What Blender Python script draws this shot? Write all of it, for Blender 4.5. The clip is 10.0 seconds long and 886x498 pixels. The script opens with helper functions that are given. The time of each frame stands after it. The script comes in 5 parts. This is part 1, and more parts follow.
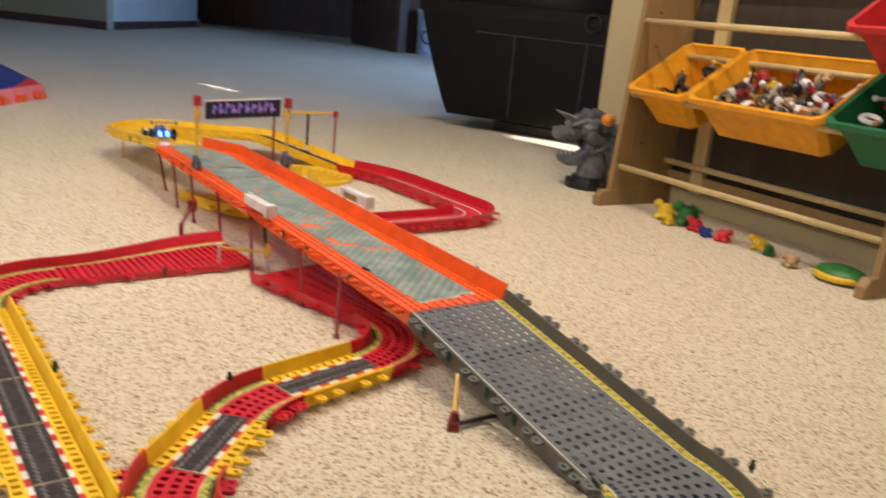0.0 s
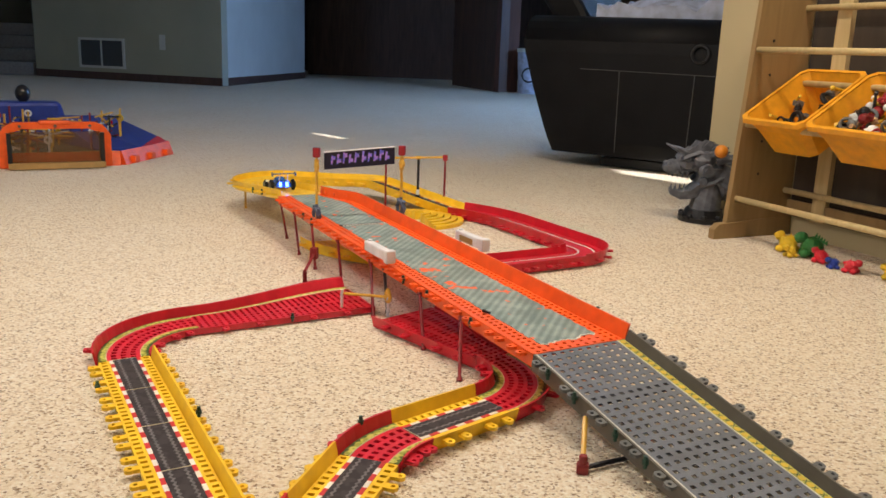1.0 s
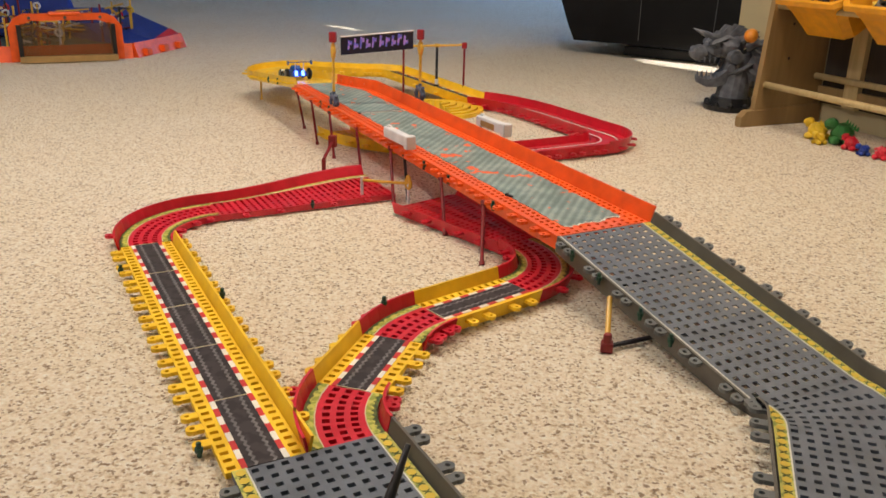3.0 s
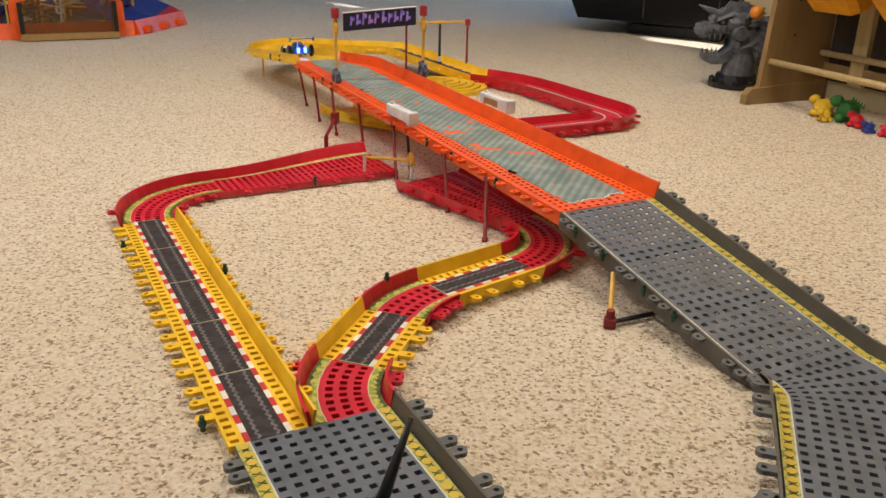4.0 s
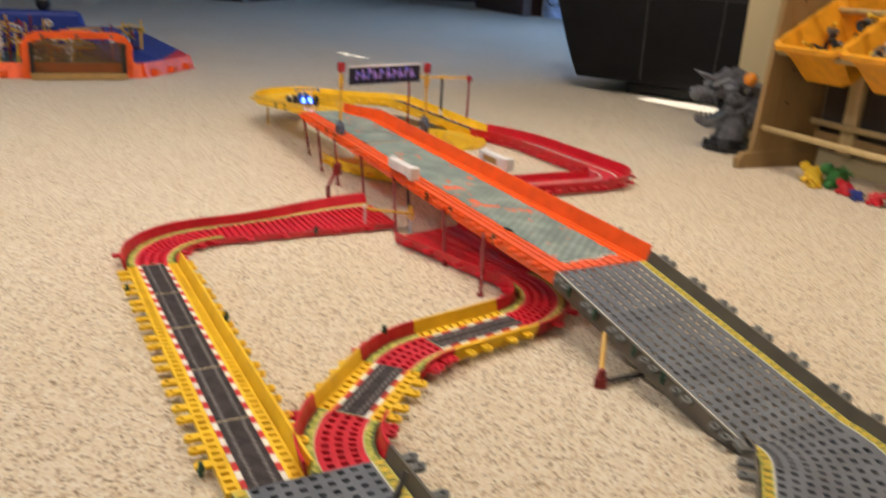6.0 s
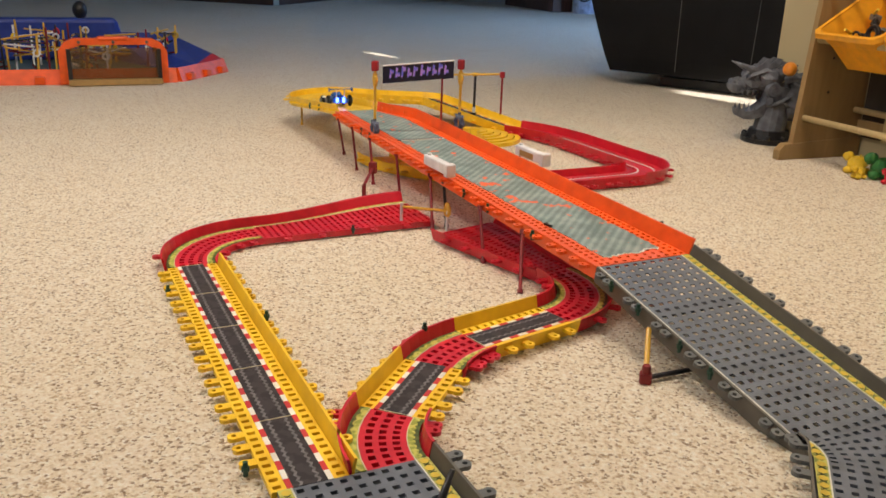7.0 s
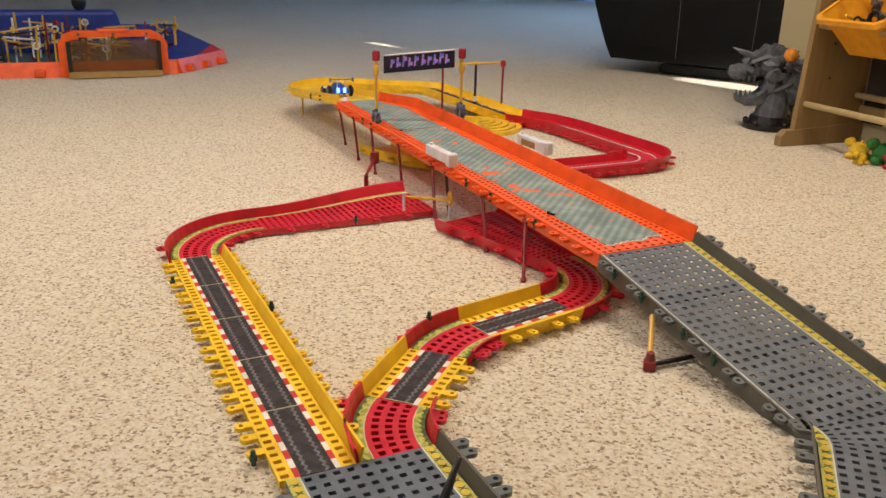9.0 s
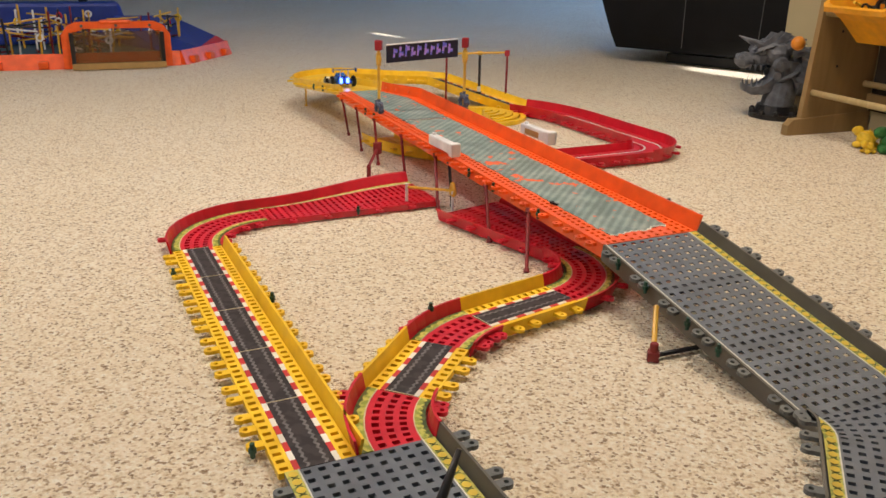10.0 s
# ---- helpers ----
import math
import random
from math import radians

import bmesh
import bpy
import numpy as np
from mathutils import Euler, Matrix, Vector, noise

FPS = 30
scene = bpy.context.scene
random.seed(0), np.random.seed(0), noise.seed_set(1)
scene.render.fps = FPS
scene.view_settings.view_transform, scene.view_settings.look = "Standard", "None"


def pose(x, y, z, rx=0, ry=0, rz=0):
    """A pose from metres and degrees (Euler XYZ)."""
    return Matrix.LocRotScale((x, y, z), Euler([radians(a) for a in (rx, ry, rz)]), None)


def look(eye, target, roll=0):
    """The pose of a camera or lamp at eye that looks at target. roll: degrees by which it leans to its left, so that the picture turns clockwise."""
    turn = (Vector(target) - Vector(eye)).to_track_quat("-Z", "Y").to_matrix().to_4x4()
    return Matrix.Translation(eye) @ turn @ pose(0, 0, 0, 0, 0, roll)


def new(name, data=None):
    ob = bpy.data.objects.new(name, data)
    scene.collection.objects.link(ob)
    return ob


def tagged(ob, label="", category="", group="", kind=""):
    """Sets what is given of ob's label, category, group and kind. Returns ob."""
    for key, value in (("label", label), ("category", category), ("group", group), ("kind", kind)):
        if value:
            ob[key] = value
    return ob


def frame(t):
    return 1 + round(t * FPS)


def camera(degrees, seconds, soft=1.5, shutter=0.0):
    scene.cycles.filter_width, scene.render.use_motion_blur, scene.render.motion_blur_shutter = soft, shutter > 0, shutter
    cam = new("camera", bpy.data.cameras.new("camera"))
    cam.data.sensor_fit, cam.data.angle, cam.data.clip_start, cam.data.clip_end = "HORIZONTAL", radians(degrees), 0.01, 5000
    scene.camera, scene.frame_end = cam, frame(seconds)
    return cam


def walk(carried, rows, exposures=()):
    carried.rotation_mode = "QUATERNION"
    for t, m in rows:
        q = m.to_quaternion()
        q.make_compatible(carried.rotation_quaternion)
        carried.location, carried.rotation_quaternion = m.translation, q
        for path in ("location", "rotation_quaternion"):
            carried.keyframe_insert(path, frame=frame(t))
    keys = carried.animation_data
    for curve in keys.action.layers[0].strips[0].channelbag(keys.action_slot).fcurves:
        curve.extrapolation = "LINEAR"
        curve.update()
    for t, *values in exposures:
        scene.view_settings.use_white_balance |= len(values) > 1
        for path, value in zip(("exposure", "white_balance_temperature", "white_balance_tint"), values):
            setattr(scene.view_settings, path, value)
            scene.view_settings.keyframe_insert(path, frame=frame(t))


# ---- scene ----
cam = camera(55.7, 10.0, shutter=0.5)
PATH = [
    (0, (0.056, 0.006, 0.527), (0.011, 1.933, -0.004), 5.5),
    (0.5, (0.04, -0.006, 0.538), (-0.185, 1.926, 0.074), 3.6),
    (1, (0.032, -0.012, 0.539), (-0.267, 1.911, 0.078), 2.0),
    (1.5, (0.028, -0.01, 0.53), (-0.295, 1.894, 0.011), 1.8),
    (2, (0.026, -0.009, 0.523), (-0.298, 1.884, -0.033), 1.9),
    (2.5, (0.023, -0.002, 0.513), (-0.3, 1.868, -0.119), 1.6),
    (4, (0.023, 0.001, 0.499), (-0.301, 1.833, -0.235), 1.4),
    (4.5, (0.018, -0.003, 0.482), (-0.322, 1.785, -0.347), 1.7),
    (5, (0.044, -0.008, 0.437), (-0.139, 1.674, -0.63), 2.8),
    (5.5, (0.06, -0.01, 0.476), (-0.05, 1.791, -0.386), 3.4),
    (6, (0.021, -0.027, 0.523), (-0.299, 1.844, -0.107), 3.5),
    (6.2, (0.009, -0.028, 0.516), (-0.355, 1.853, -0.06), 3.4),
    (7.5, (0.01, -0.014, 0.515), (-0.391, 1.83, -0.15), 1.5),
    (8, (0.009, -0.013, 0.517), (-0.398, 1.835, -0.131), 1.4),
    (8.5, (0.011, -0.013, 0.516), (-0.391, 1.83, -0.147), 1.3),
    (9, (0.007, -0.024, 0.516), (-0.389, 1.823, -0.143), 1.4),
    (9.5, (0.013, -0.011, 0.514), (-0.389, 1.831, -0.153), 0.9),
    (10, (0.011, -0.013, 0.511), (-0.397, 1.823, -0.167), 1.1),
]
walk(cam, [(t, look(eye, target, roll)) for t, eye, target, roll in PATH], exposures=((0, 1.46), (1.0, 1.46), (2.5, 1.40), (4.0, 1.28), (5.0, 1.36), (6.0, 1.40), (7.5, 1.35), (10.0, 1.35)))

# ---- world and lights ----
world = bpy.data.worlds.new("world")
scene.world = world
world.use_nodes = True
wn = world.node_tree.nodes
sky = wn.new("ShaderNodeTexSky")
sky.sky_type, sky.sun_disc = "NISHITA", False
sky.sun_elevation, sky.sun_rotation = radians(22), radians(121)
wn["Background"].inputs[1].default_value = 0.06
world.node_tree.links.new(sky.outputs[0], wn["Background"].inputs[0])


def lamp(name, kind, m, power, colour, size=1.0, size_y=None):
    d = bpy.data.lights.new(name, kind)
    d.energy, d.color = power, colour
    if kind == "AREA":
        d.shape, d.size, d.size_y = "RECTANGLE", size, size_y or size
    else:
        d.angle = radians(0.5)
    ob = new(name, d)
    ob.matrix_world = m
    return ob


SUN_WAY = Vector((-0.70, 0.60, -0.33))
lamp("sun", "SUN", look(-SUN_WAY, (0, 0, 0)), 5.0, (1.0, 0.96, 0.9))
# daylight from the far right with no opening built, and unseen warm ceiling lights
lamp("window_light", "AREA", look((2.9, 8.0, 1.5), (-2.4, 6.4, 0.2)), 90, (0.27, 0.50, 1.0), 2.4, 1.3)
# fill added behind the viewer; no window stands there
lamp("fill_light_back", "AREA", look((-2.9, -2.6, 1.5), (-1.0, 1.2, 0.0)), 8.5, (0.88, 0.92, 1.0), 2.2, 1.3)
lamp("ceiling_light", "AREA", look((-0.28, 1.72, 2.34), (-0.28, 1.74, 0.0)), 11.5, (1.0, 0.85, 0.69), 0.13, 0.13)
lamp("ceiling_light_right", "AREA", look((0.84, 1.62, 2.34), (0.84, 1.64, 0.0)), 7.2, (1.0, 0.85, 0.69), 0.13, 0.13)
# added fill that brightens the left carpet, without a known lamp
lamp("fill_light_left", "AREA", look((-1.9, 0.9, 2.34), (-1.85, 0.95, 0.0)), 13.5, (1.0, 0.90, 0.82), 0.3, 0.3)



# ---- materials ----
def node_mat(name):
    m = bpy.data.materials.new(name)
    m.use_nodes = True
    nt = m.node_tree
    return m, nt, nt.nodes, nt.links, nt.nodes["Principled BSDF"]


def noise_of(n, l, scale, detail=4.0):
    g = n.new("ShaderNodeNewGeometry")
    t = n.new("ShaderNodeTexNoise")
    t.inputs["Scale"].default_value, t.inputs["Detail"].default_value = scale, detail
    l.new(g.outputs["Position"], t.inputs["Vector"])
    return t


def ramp_of(n, l, source, stops):
    r = n.new("ShaderNodeValToRGB")
    el = r.color_ramp.elements
    el[0].position, el[0].color = stops[0][0], (*stops[0][1], 1)
    el[1].position, el[1].color = stops[-1][0], (*stops[-1][1], 1)
    for p, c in stops[1:-1]:
        e = el.new(p)
        e.color = (*c, 1)
    l.new(source, r.inputs[0])
    return r


def shade(c, k):
    return tuple(min(1.0, v * k) for v in c)


def plain(name, colour, rough=0.45, metal=0.0, spread=0.14, scale=30.0, bump=0.15, bump_scale=350.0, coat=0.0):
    """A solid-coloured surface with slow stains, fine grain and a little relief."""
    m, nt, n, l, p = node_mat(name)
    big = noise_of(n, l, scale, 5)
    r = ramp_of(n, l, big.outputs[0], [(0.3, shade(colour, 1 - spread)), (0.7, shade(colour, 1 + spread))])
    l.new(r.outputs[0], p.inputs["Base Color"])
    fine = noise_of(n, l, bump_scale, 3)
    rr = n.new("ShaderNodeMapRange")
    rr.inputs[3].default_value, rr.inputs[4].default_value = max(0.05, rough - 0.1), min(1, rough + 0.12)
    l.new(big.outputs[0], rr.inputs[0])
    l.new(rr.outputs[0], p.inputs["Roughness"])
    b = n.new("ShaderNodeBump")
    b.inputs["Strength"].default_value, b.inputs["Distance"].default_value = bump, 0.001
    l.new(fine.outputs[0], b.inputs["Height"])
    l.new(b.outputs[0], p.inputs["Normal"])
    p.inputs["Metallic"].default_value = metal
    p.inputs["Coat Weight"].default_value = coat
    return m


def carpet_mat():
    m, nt, n, l, p = node_mat("carpet")
    cell = noise_of(n, l, 150.0, 4)
    mid = noise_of(n, l, 48.0, 3)
    blended = n.new("ShaderNodeMath")
    blended.operation = "MULTIPLY_ADD"
    blended.inputs[1].default_value = 0.72
    l.new(cell.outputs[0], blended.inputs[0])
    mid_part = n.new("ShaderNodeMath")
    mid_part.operation = "MULTIPLY"
    mid_part.inputs[1].default_value = 0.28
    l.new(mid.outputs[0], mid_part.inputs[0])
    l.new(mid_part.outputs[0], blended.inputs[2])
    flecks = ramp_of(n, l, blended.outputs[0], [(0.33, (0.48, 0.37, 0.26)), (0.38, (0.70, 0.60, 0.46)), (0.44, (0.86, 0.78, 0.65)), (0.53, (0.93, 0.87, 0.77)), (0.62, (0.97, 0.95, 0.89))])
    wide = noise_of(n, l, 1.6, 4)
    worn = ramp_of(n, l, wide.outputs[0], [(0.3, (0.95, 0.92, 0.86)), (0.7, (1.0, 1.0, 1.0))])
    mix = n.new("ShaderNodeMixRGB")
    mix.blend_type = "MULTIPLY"
    mix.inputs[0].default_value = 1.0
    l.new(flecks.outputs[0], mix.inputs[1])
    l.new(worn.outputs[0], mix.inputs[2])
    geo = n.new("ShaderNodeNewGeometry")
    bend = n.new("ShaderNodeVectorMath")
    bend.operation = "MULTIPLY_ADD"
    bend.inputs[1].default_value = (0.0045, 0.0045, 0.0045)
    ripple = noise_of(n, l, 300.0, 2)
    l.new(ripple.outputs["Color"], bend.inputs[0])
    l.new(geo.outputs["Position"], bend.inputs[2])
    tuft = n.new("ShaderNodeTexVoronoi")
    tuft.inputs["Scale"].default_value = 290.0
    l.new(bend.outputs[0], tuft.inputs["Vector"])
    pick = n.new("ShaderNodeSeparateColor")
    l.new(tuft.outputs["Color"], pick.inputs[0])
    dark = ramp_of(n, l, pick.outputs[0], [(0.04, (0.36, 0.26, 0.17)), (0.13, (0.72, 0.60, 0.45)), (0.28, (0.96, 0.91, 0.82)), (0.75, (1.0, 0.97, 0.90)), (0.95, (1.0, 1.0, 0.97))])
    fleck = n.new("ShaderNodeMixRGB")
    fleck.blend_type = "MULTIPLY"
    fleck.inputs[0].default_value = 1.0
    l.new(mix.outputs[0], fleck.inputs[1])
    l.new(dark.outputs[0], fleck.inputs[2])
    l.new(fleck.outputs[0], p.inputs["Base Color"])
    p.inputs["Roughness"].default_value = 0.95
    p.inputs["Sheen Weight"].default_value = 0.25
    pile = noise_of(n, l, 260.0, 3)
    b = n.new("ShaderNodeBump")
    b.inputs["Strength"].default_value, b.inputs["Distance"].default_value = 0.9, 0.009
    l.new(pile.outputs[0], b.inputs["Height"])
    l.new(b.outputs[0], p.inputs["Normal"])
    return m


def worn_sheet_mat():
    """Sage green sheet, worn through to orange plastic in ragged spots."""
    m, nt, n, l, p = node_mat("worn_green_sheet")
    g = noise_of(n, l, 420.0, 3)
    w = noise_of(n, l, 22.0, 5)
    # slanted ribs, as the sheet is pressed, with their shading put into the colour
    geo = n.new("ShaderNodeNewGeometry")
    way = n.new("ShaderNodeVectorMath")
    way.operation = "DOT_PRODUCT"
    turn, rib = radians(128.0), 2 * math.pi / (0.138 / 7)
    way.inputs[1].default_value = ((math.cos(turn) - 0.95 * math.sin(turn)) * rib, (math.sin(turn) + 0.95 * math.cos(turn)) * rib, 0)
    l.new(geo.outputs["Position"], way.inputs[0])
    rib_shade = n.new("ShaderNodeMath")
    rib_shade.operation = "SINE"
    l.new(way.outputs["Value"], rib_shade.inputs[0])
    both = n.new("ShaderNodeMath")
    both.operation = "MULTIPLY_ADD"
    both.inputs[1].default_value = 0.12
    l.new(rib_shade.outputs[0], both.inputs[0])
    l.new(w.outputs[0], both.inputs[2])
    green = ramp_of(n, l, both.outputs[0], [(0.3, (0.13, 0.19, 0.18)), (0.5, (0.20, 0.27, 0.255)), (0.72, (0.31, 0.38, 0.36))])
    spots = noise_of(n, l, 34.0, 6)
    mask = ramp_of(n, l, spots.outputs[0], [(0.640, (0, 0, 0)), (0.652, (1, 1, 1))])
    mix = n.new("ShaderNodeMixRGB")
    mix.inputs[2].default_value = (0.85, 0.13, 0.03, 1)
    l.new(mask.outputs[0], mix.inputs[0])
    l.new(green.outputs[0], mix.inputs[1])
    l.new(mix.outputs[0], p.inputs["Base Color"])
    p.inputs["Roughness"].default_value = 0.5
    b = n.new("ShaderNodeBump")
    b.inputs["Strength"].default_value, b.inputs["Distance"].default_value = 0.3, 0.001
    l.new(g.outputs[0], b.inputs["Height"])
    l.new(b.outputs[0], p.inputs["Normal"])
    return m


def wood_mat(name, a, b, scale=9.0, rough=0.5):
    m, nt, n, l, p = node_mat(name)
    tc = n.new("ShaderNodeTexCoord")
    mp = n.new("ShaderNodeMapping")
    mp.inputs["Scale"].default_value = (scale, scale, scale * 0.12)
    l.new(tc.outputs["Object"], mp.inputs[0])
    t = n.new("ShaderNodeTexNoise")
    t.inputs["Scale"].default_value, t.inputs["Detail"].default_value, t.inputs["Distortion"].default_value = 3.0, 8.0, 1.2
    l.new(mp.outputs[0], t.inputs["Vector"])
    r = ramp_of(n, l, t.outputs[0], [(0.3, a), (0.7, b)])
    l.new(r.outputs[0], p.inputs["Base Color"])
    p.inputs["Roughness"].default_value = rough
    return m


def two_tone(name, a, b, scale, lo=0.45, hi=0.55, rough=0.5):
    m, nt, n, l, p = node_mat(name)
    t = noise_of(n, l, scale, 2)
    r = ramp_of(n, l, t.outputs[0], [(lo, a), (hi, b)])
    l.new(r.outputs[0], p.inputs["Base Color"])
    p.inputs["Roughness"].default_value = rough
    return m


def glow_mat(name, colour, power):
    m, nt, n, l, p = node_mat(name)
    p.inputs["Base Color"].default_value = (*colour, 1)
    p.inputs["Emission Color"].default_value = (*colour, 1)
    p.inputs["Emission Strength"].default_value = power
    return m


def clear_mat(name, colour, alpha):
    m, nt, n, l, p = node_mat(name)
    p.inputs["Base Color"].default_value = (*colour, 1)
    p.inputs["Alpha"].default_value = alpha
    p.inputs["Roughness"].default_value = 0.35
    return m


CARPET = carpet_mat()
YELLOW = plain("yellow_plastic", (0.95, 0.58, 0.028), 0.38, coat=0.15)
RED = plain("red_plastic", (0.60, 0.014, 0.034), 0.36, coat=0.2)
GREY = plain("grey_plastic", (0.130, 0.148, 0.182), 0.37, spread=0.18)
DARK_GREY = plain("dark_grey_plastic", (0.115, 0.105, 0.09), 0.45)
TAB_GREY = plain("tab_grey_plastic", (0.13, 0.14, 0.145), 0.4)
ORANGE = plain("orange_plastic", (0.92, 0.115, 0.014), 0.38, coat=0.2)
SHEET = worn_sheet_mat()
ROAD = two_tone("printed_road", (0.020, 0.015, 0.018), (0.036, 0.028, 0.032), 60.0, rough=0.72)
TYRE_MARK = plain("printed_tyre_mark", (0.13, 0.125, 0.13), 0.55, spread=0.5, scale=160)
STRIPE_RED = plain("printed_red", (0.55, 0.03, 0.03), 0.5)
STRIPE_WHITE = plain("printed_white", (0.78, 0.76, 0.70), 0.5)
FENCE_PRINT = two_tone("printed_yellow_hedge", (0.24, 0.28, 0.06), (0.56, 0.52, 0.12), 150.0, 0.42, 0.50)
HEDGE_GREEN = two_tone("printed_dark_hedge", (0.045, 0.075, 0.015), (0.12, 0.15, 0.03), 120.0)
HEDGE_LIGHT = two_tone("printed_light_hedge", (0.28, 0.33, 0.045), (0.56, 0.54, 0.11), 120.0)
BLOB_YELLOW = plain("printed_blob_yellow", (0.66, 0.48, 0.05), 0.5)
LINE_PALE = plain("printed_pale_line", (0.62, 0.56, 0.36), 0.5)
LINE_WHITE = plain("printed_white_line", (0.62, 0.62, 0.58), 0.5)
ROD_RED = plain("dark_red_rod", (0.22, 0.012, 0.014), 0.5)
ROD_YELLOW = plain("yellow_rod", (0.72, 0.42, 0.05), 0.35)
CLIP_RED = plain("dark_red_clip", (0.34, 0.014, 0.022), 0.4)
ROD_BLACK = plain("black_rod", (0.018, 0.018, 0.022), 0.32)
PEG_GREEN = plain("dark_green_peg", (0.012, 0.06, 0.04), 0.4)
PEG_BLUE = plain("dark_blue_connector", (0.07, 0.09, 0.15), 0.4)
WHITE = plain("white_plastic", (0.75, 0.75, 0.78), 0.4)
TAN = plain("tan_label", (0.40, 0.25, 0.09), 0.6)
BLACK = plain("black_plastic", (0.014, 0.014, 0.016), 0.35)
BANNER = plain("printed_banner", (0.012, 0.013, 0.035), 0.35, spread=0.3)
LETTER = two_tone("printed_violet_letters", (0.16, 0.17, 0.80), (0.45, 0.28, 0.85), 90.0, rough=0.4)
WALL_PAINT = plain("grey_green_paint", (0.46, 0.48, 0.40), 0.8, spread=0.05, scale=2.0, bump=0.3, bump_scale=120)
WALL_PALE = plain("pale_blue_white", (0.74, 0.78, 0.78), 0.8, spread=0.05, scale=2.0, bump=0.3, bump_scale=120)
WALL_CREAM = plain("cream_paint", (0.50, 0.43, 0.26), 0.75, spread=0.05, scale=3.0, bump=0.25, bump_scale=140)
CEILING = plain("ceiling_paint", (0.75, 0.73, 0.68), 0.9, spread=0.04, scale=2.0, bump=0.5, bump_scale=60)
DARK_WOOD = wood_mat("dark_wood_panelling", (0.075, 0.040, 0.030), (0.14, 0.074, 0.052), 4.0)
RED_WOOD = wood_mat("red_brown_wood", (0.09, 0.038, 0.028), (0.16, 0.068, 0.046), 5.0)
BASE_WOOD = wood_mat("dark_baseboard_wood", (0.08, 0.042, 0.034), (0.13, 0.07, 0.056), 7.0)
BOARD = wood_mat("tan_laminate", (0.26, 0.17, 0.072), (0.34, 0.225, 0.10), 8.0, 0.55)
DOWEL = wood_mat("pale_dowel_wood", (0.52, 0.40, 0.19), (0.64, 0.51, 0.27), 14.0, 0.5)
LEATHER = plain("black_leather", (0.006, 0.006, 0.007), 0.55, spread=0.3, scale=9, bump=0.5, bump_scale=160)
SEAM = plain("grey_seam_thread", (0.09, 0.09, 0.09), 0.7)
CLOTH = plain("pale_blue_blanket", (0.50, 0.56, 0.72), 0.9, spread=0.3, scale=14)
BACK_SHADE = wood_mat("shelf_shade_brown", (0.034, 0.026, 0.019), (0.055, 0.042, 0.030), 6.0, 0.7)
BIN_YELLOW = plain("yellow_bin_plastic", (0.80, 0.36, 0.018), 0.42, coat=0.1)
BIN_GREEN = plain("green_bin_plastic", (0.01, 0.15, 0.06), 0.42)
BIN_RED = plain("red_bin_plastic", (0.55, 0.02, 0.03), 0.42)
LEATHER.node_tree.nodes["Principled BSDF"].inputs["Specular IOR Level"].default_value = 0.22
TOY_GREY = plain("grey_toy_plastic", (0.115, 0.125, 0.15), 0.5, spread=0.4, scale=40)
TOY_GREEN = plain("green_toy_plastic", (0.03, 0.17, 0.04), 0.4)
TOY_BLUE = plain("blue_toy_plastic", (0.02, 0.05, 0.32), 0.35)
TOY_TEAL = plain("blue_grey_field", (0.06, 0.12, 0.13), 0.5)
TOY_YELLOW = plain("bright_yellow_toy_plastic", (0.75, 0.50, 0.03), 0.4)
TOY_SKIN = plain("beige_toy_plastic", (0.55, 0.36, 0.20), 0.5)
BALL_ORANGE = plain("orange_ball_plastic", (0.85, 0.30, 0.03), 0.35)
NET = clear_mat("smoky_clear_panel", (0.16, 0.08, 0.02), 0.42)
CAR_BLUE = plain("car_blue_paint", (0.03, 0.12, 0.42), 0.25, coat=0.6)
RUBBER = plain("black_rubber", (0.012, 0.012, 0.012), 0.75)
GLOW_BLUE = glow_mat("blue_tail_light", (0.05, 0.12, 1.0), 6.0)
VENT_SHADE = plain("vent_shadow_grey", (0.09, 0.10, 0.12), 0.6)
STAIR = plain("stair_carpet", (0.32, 0.32, 0.33), 0.95, bump=0.6, bump_scale=90)


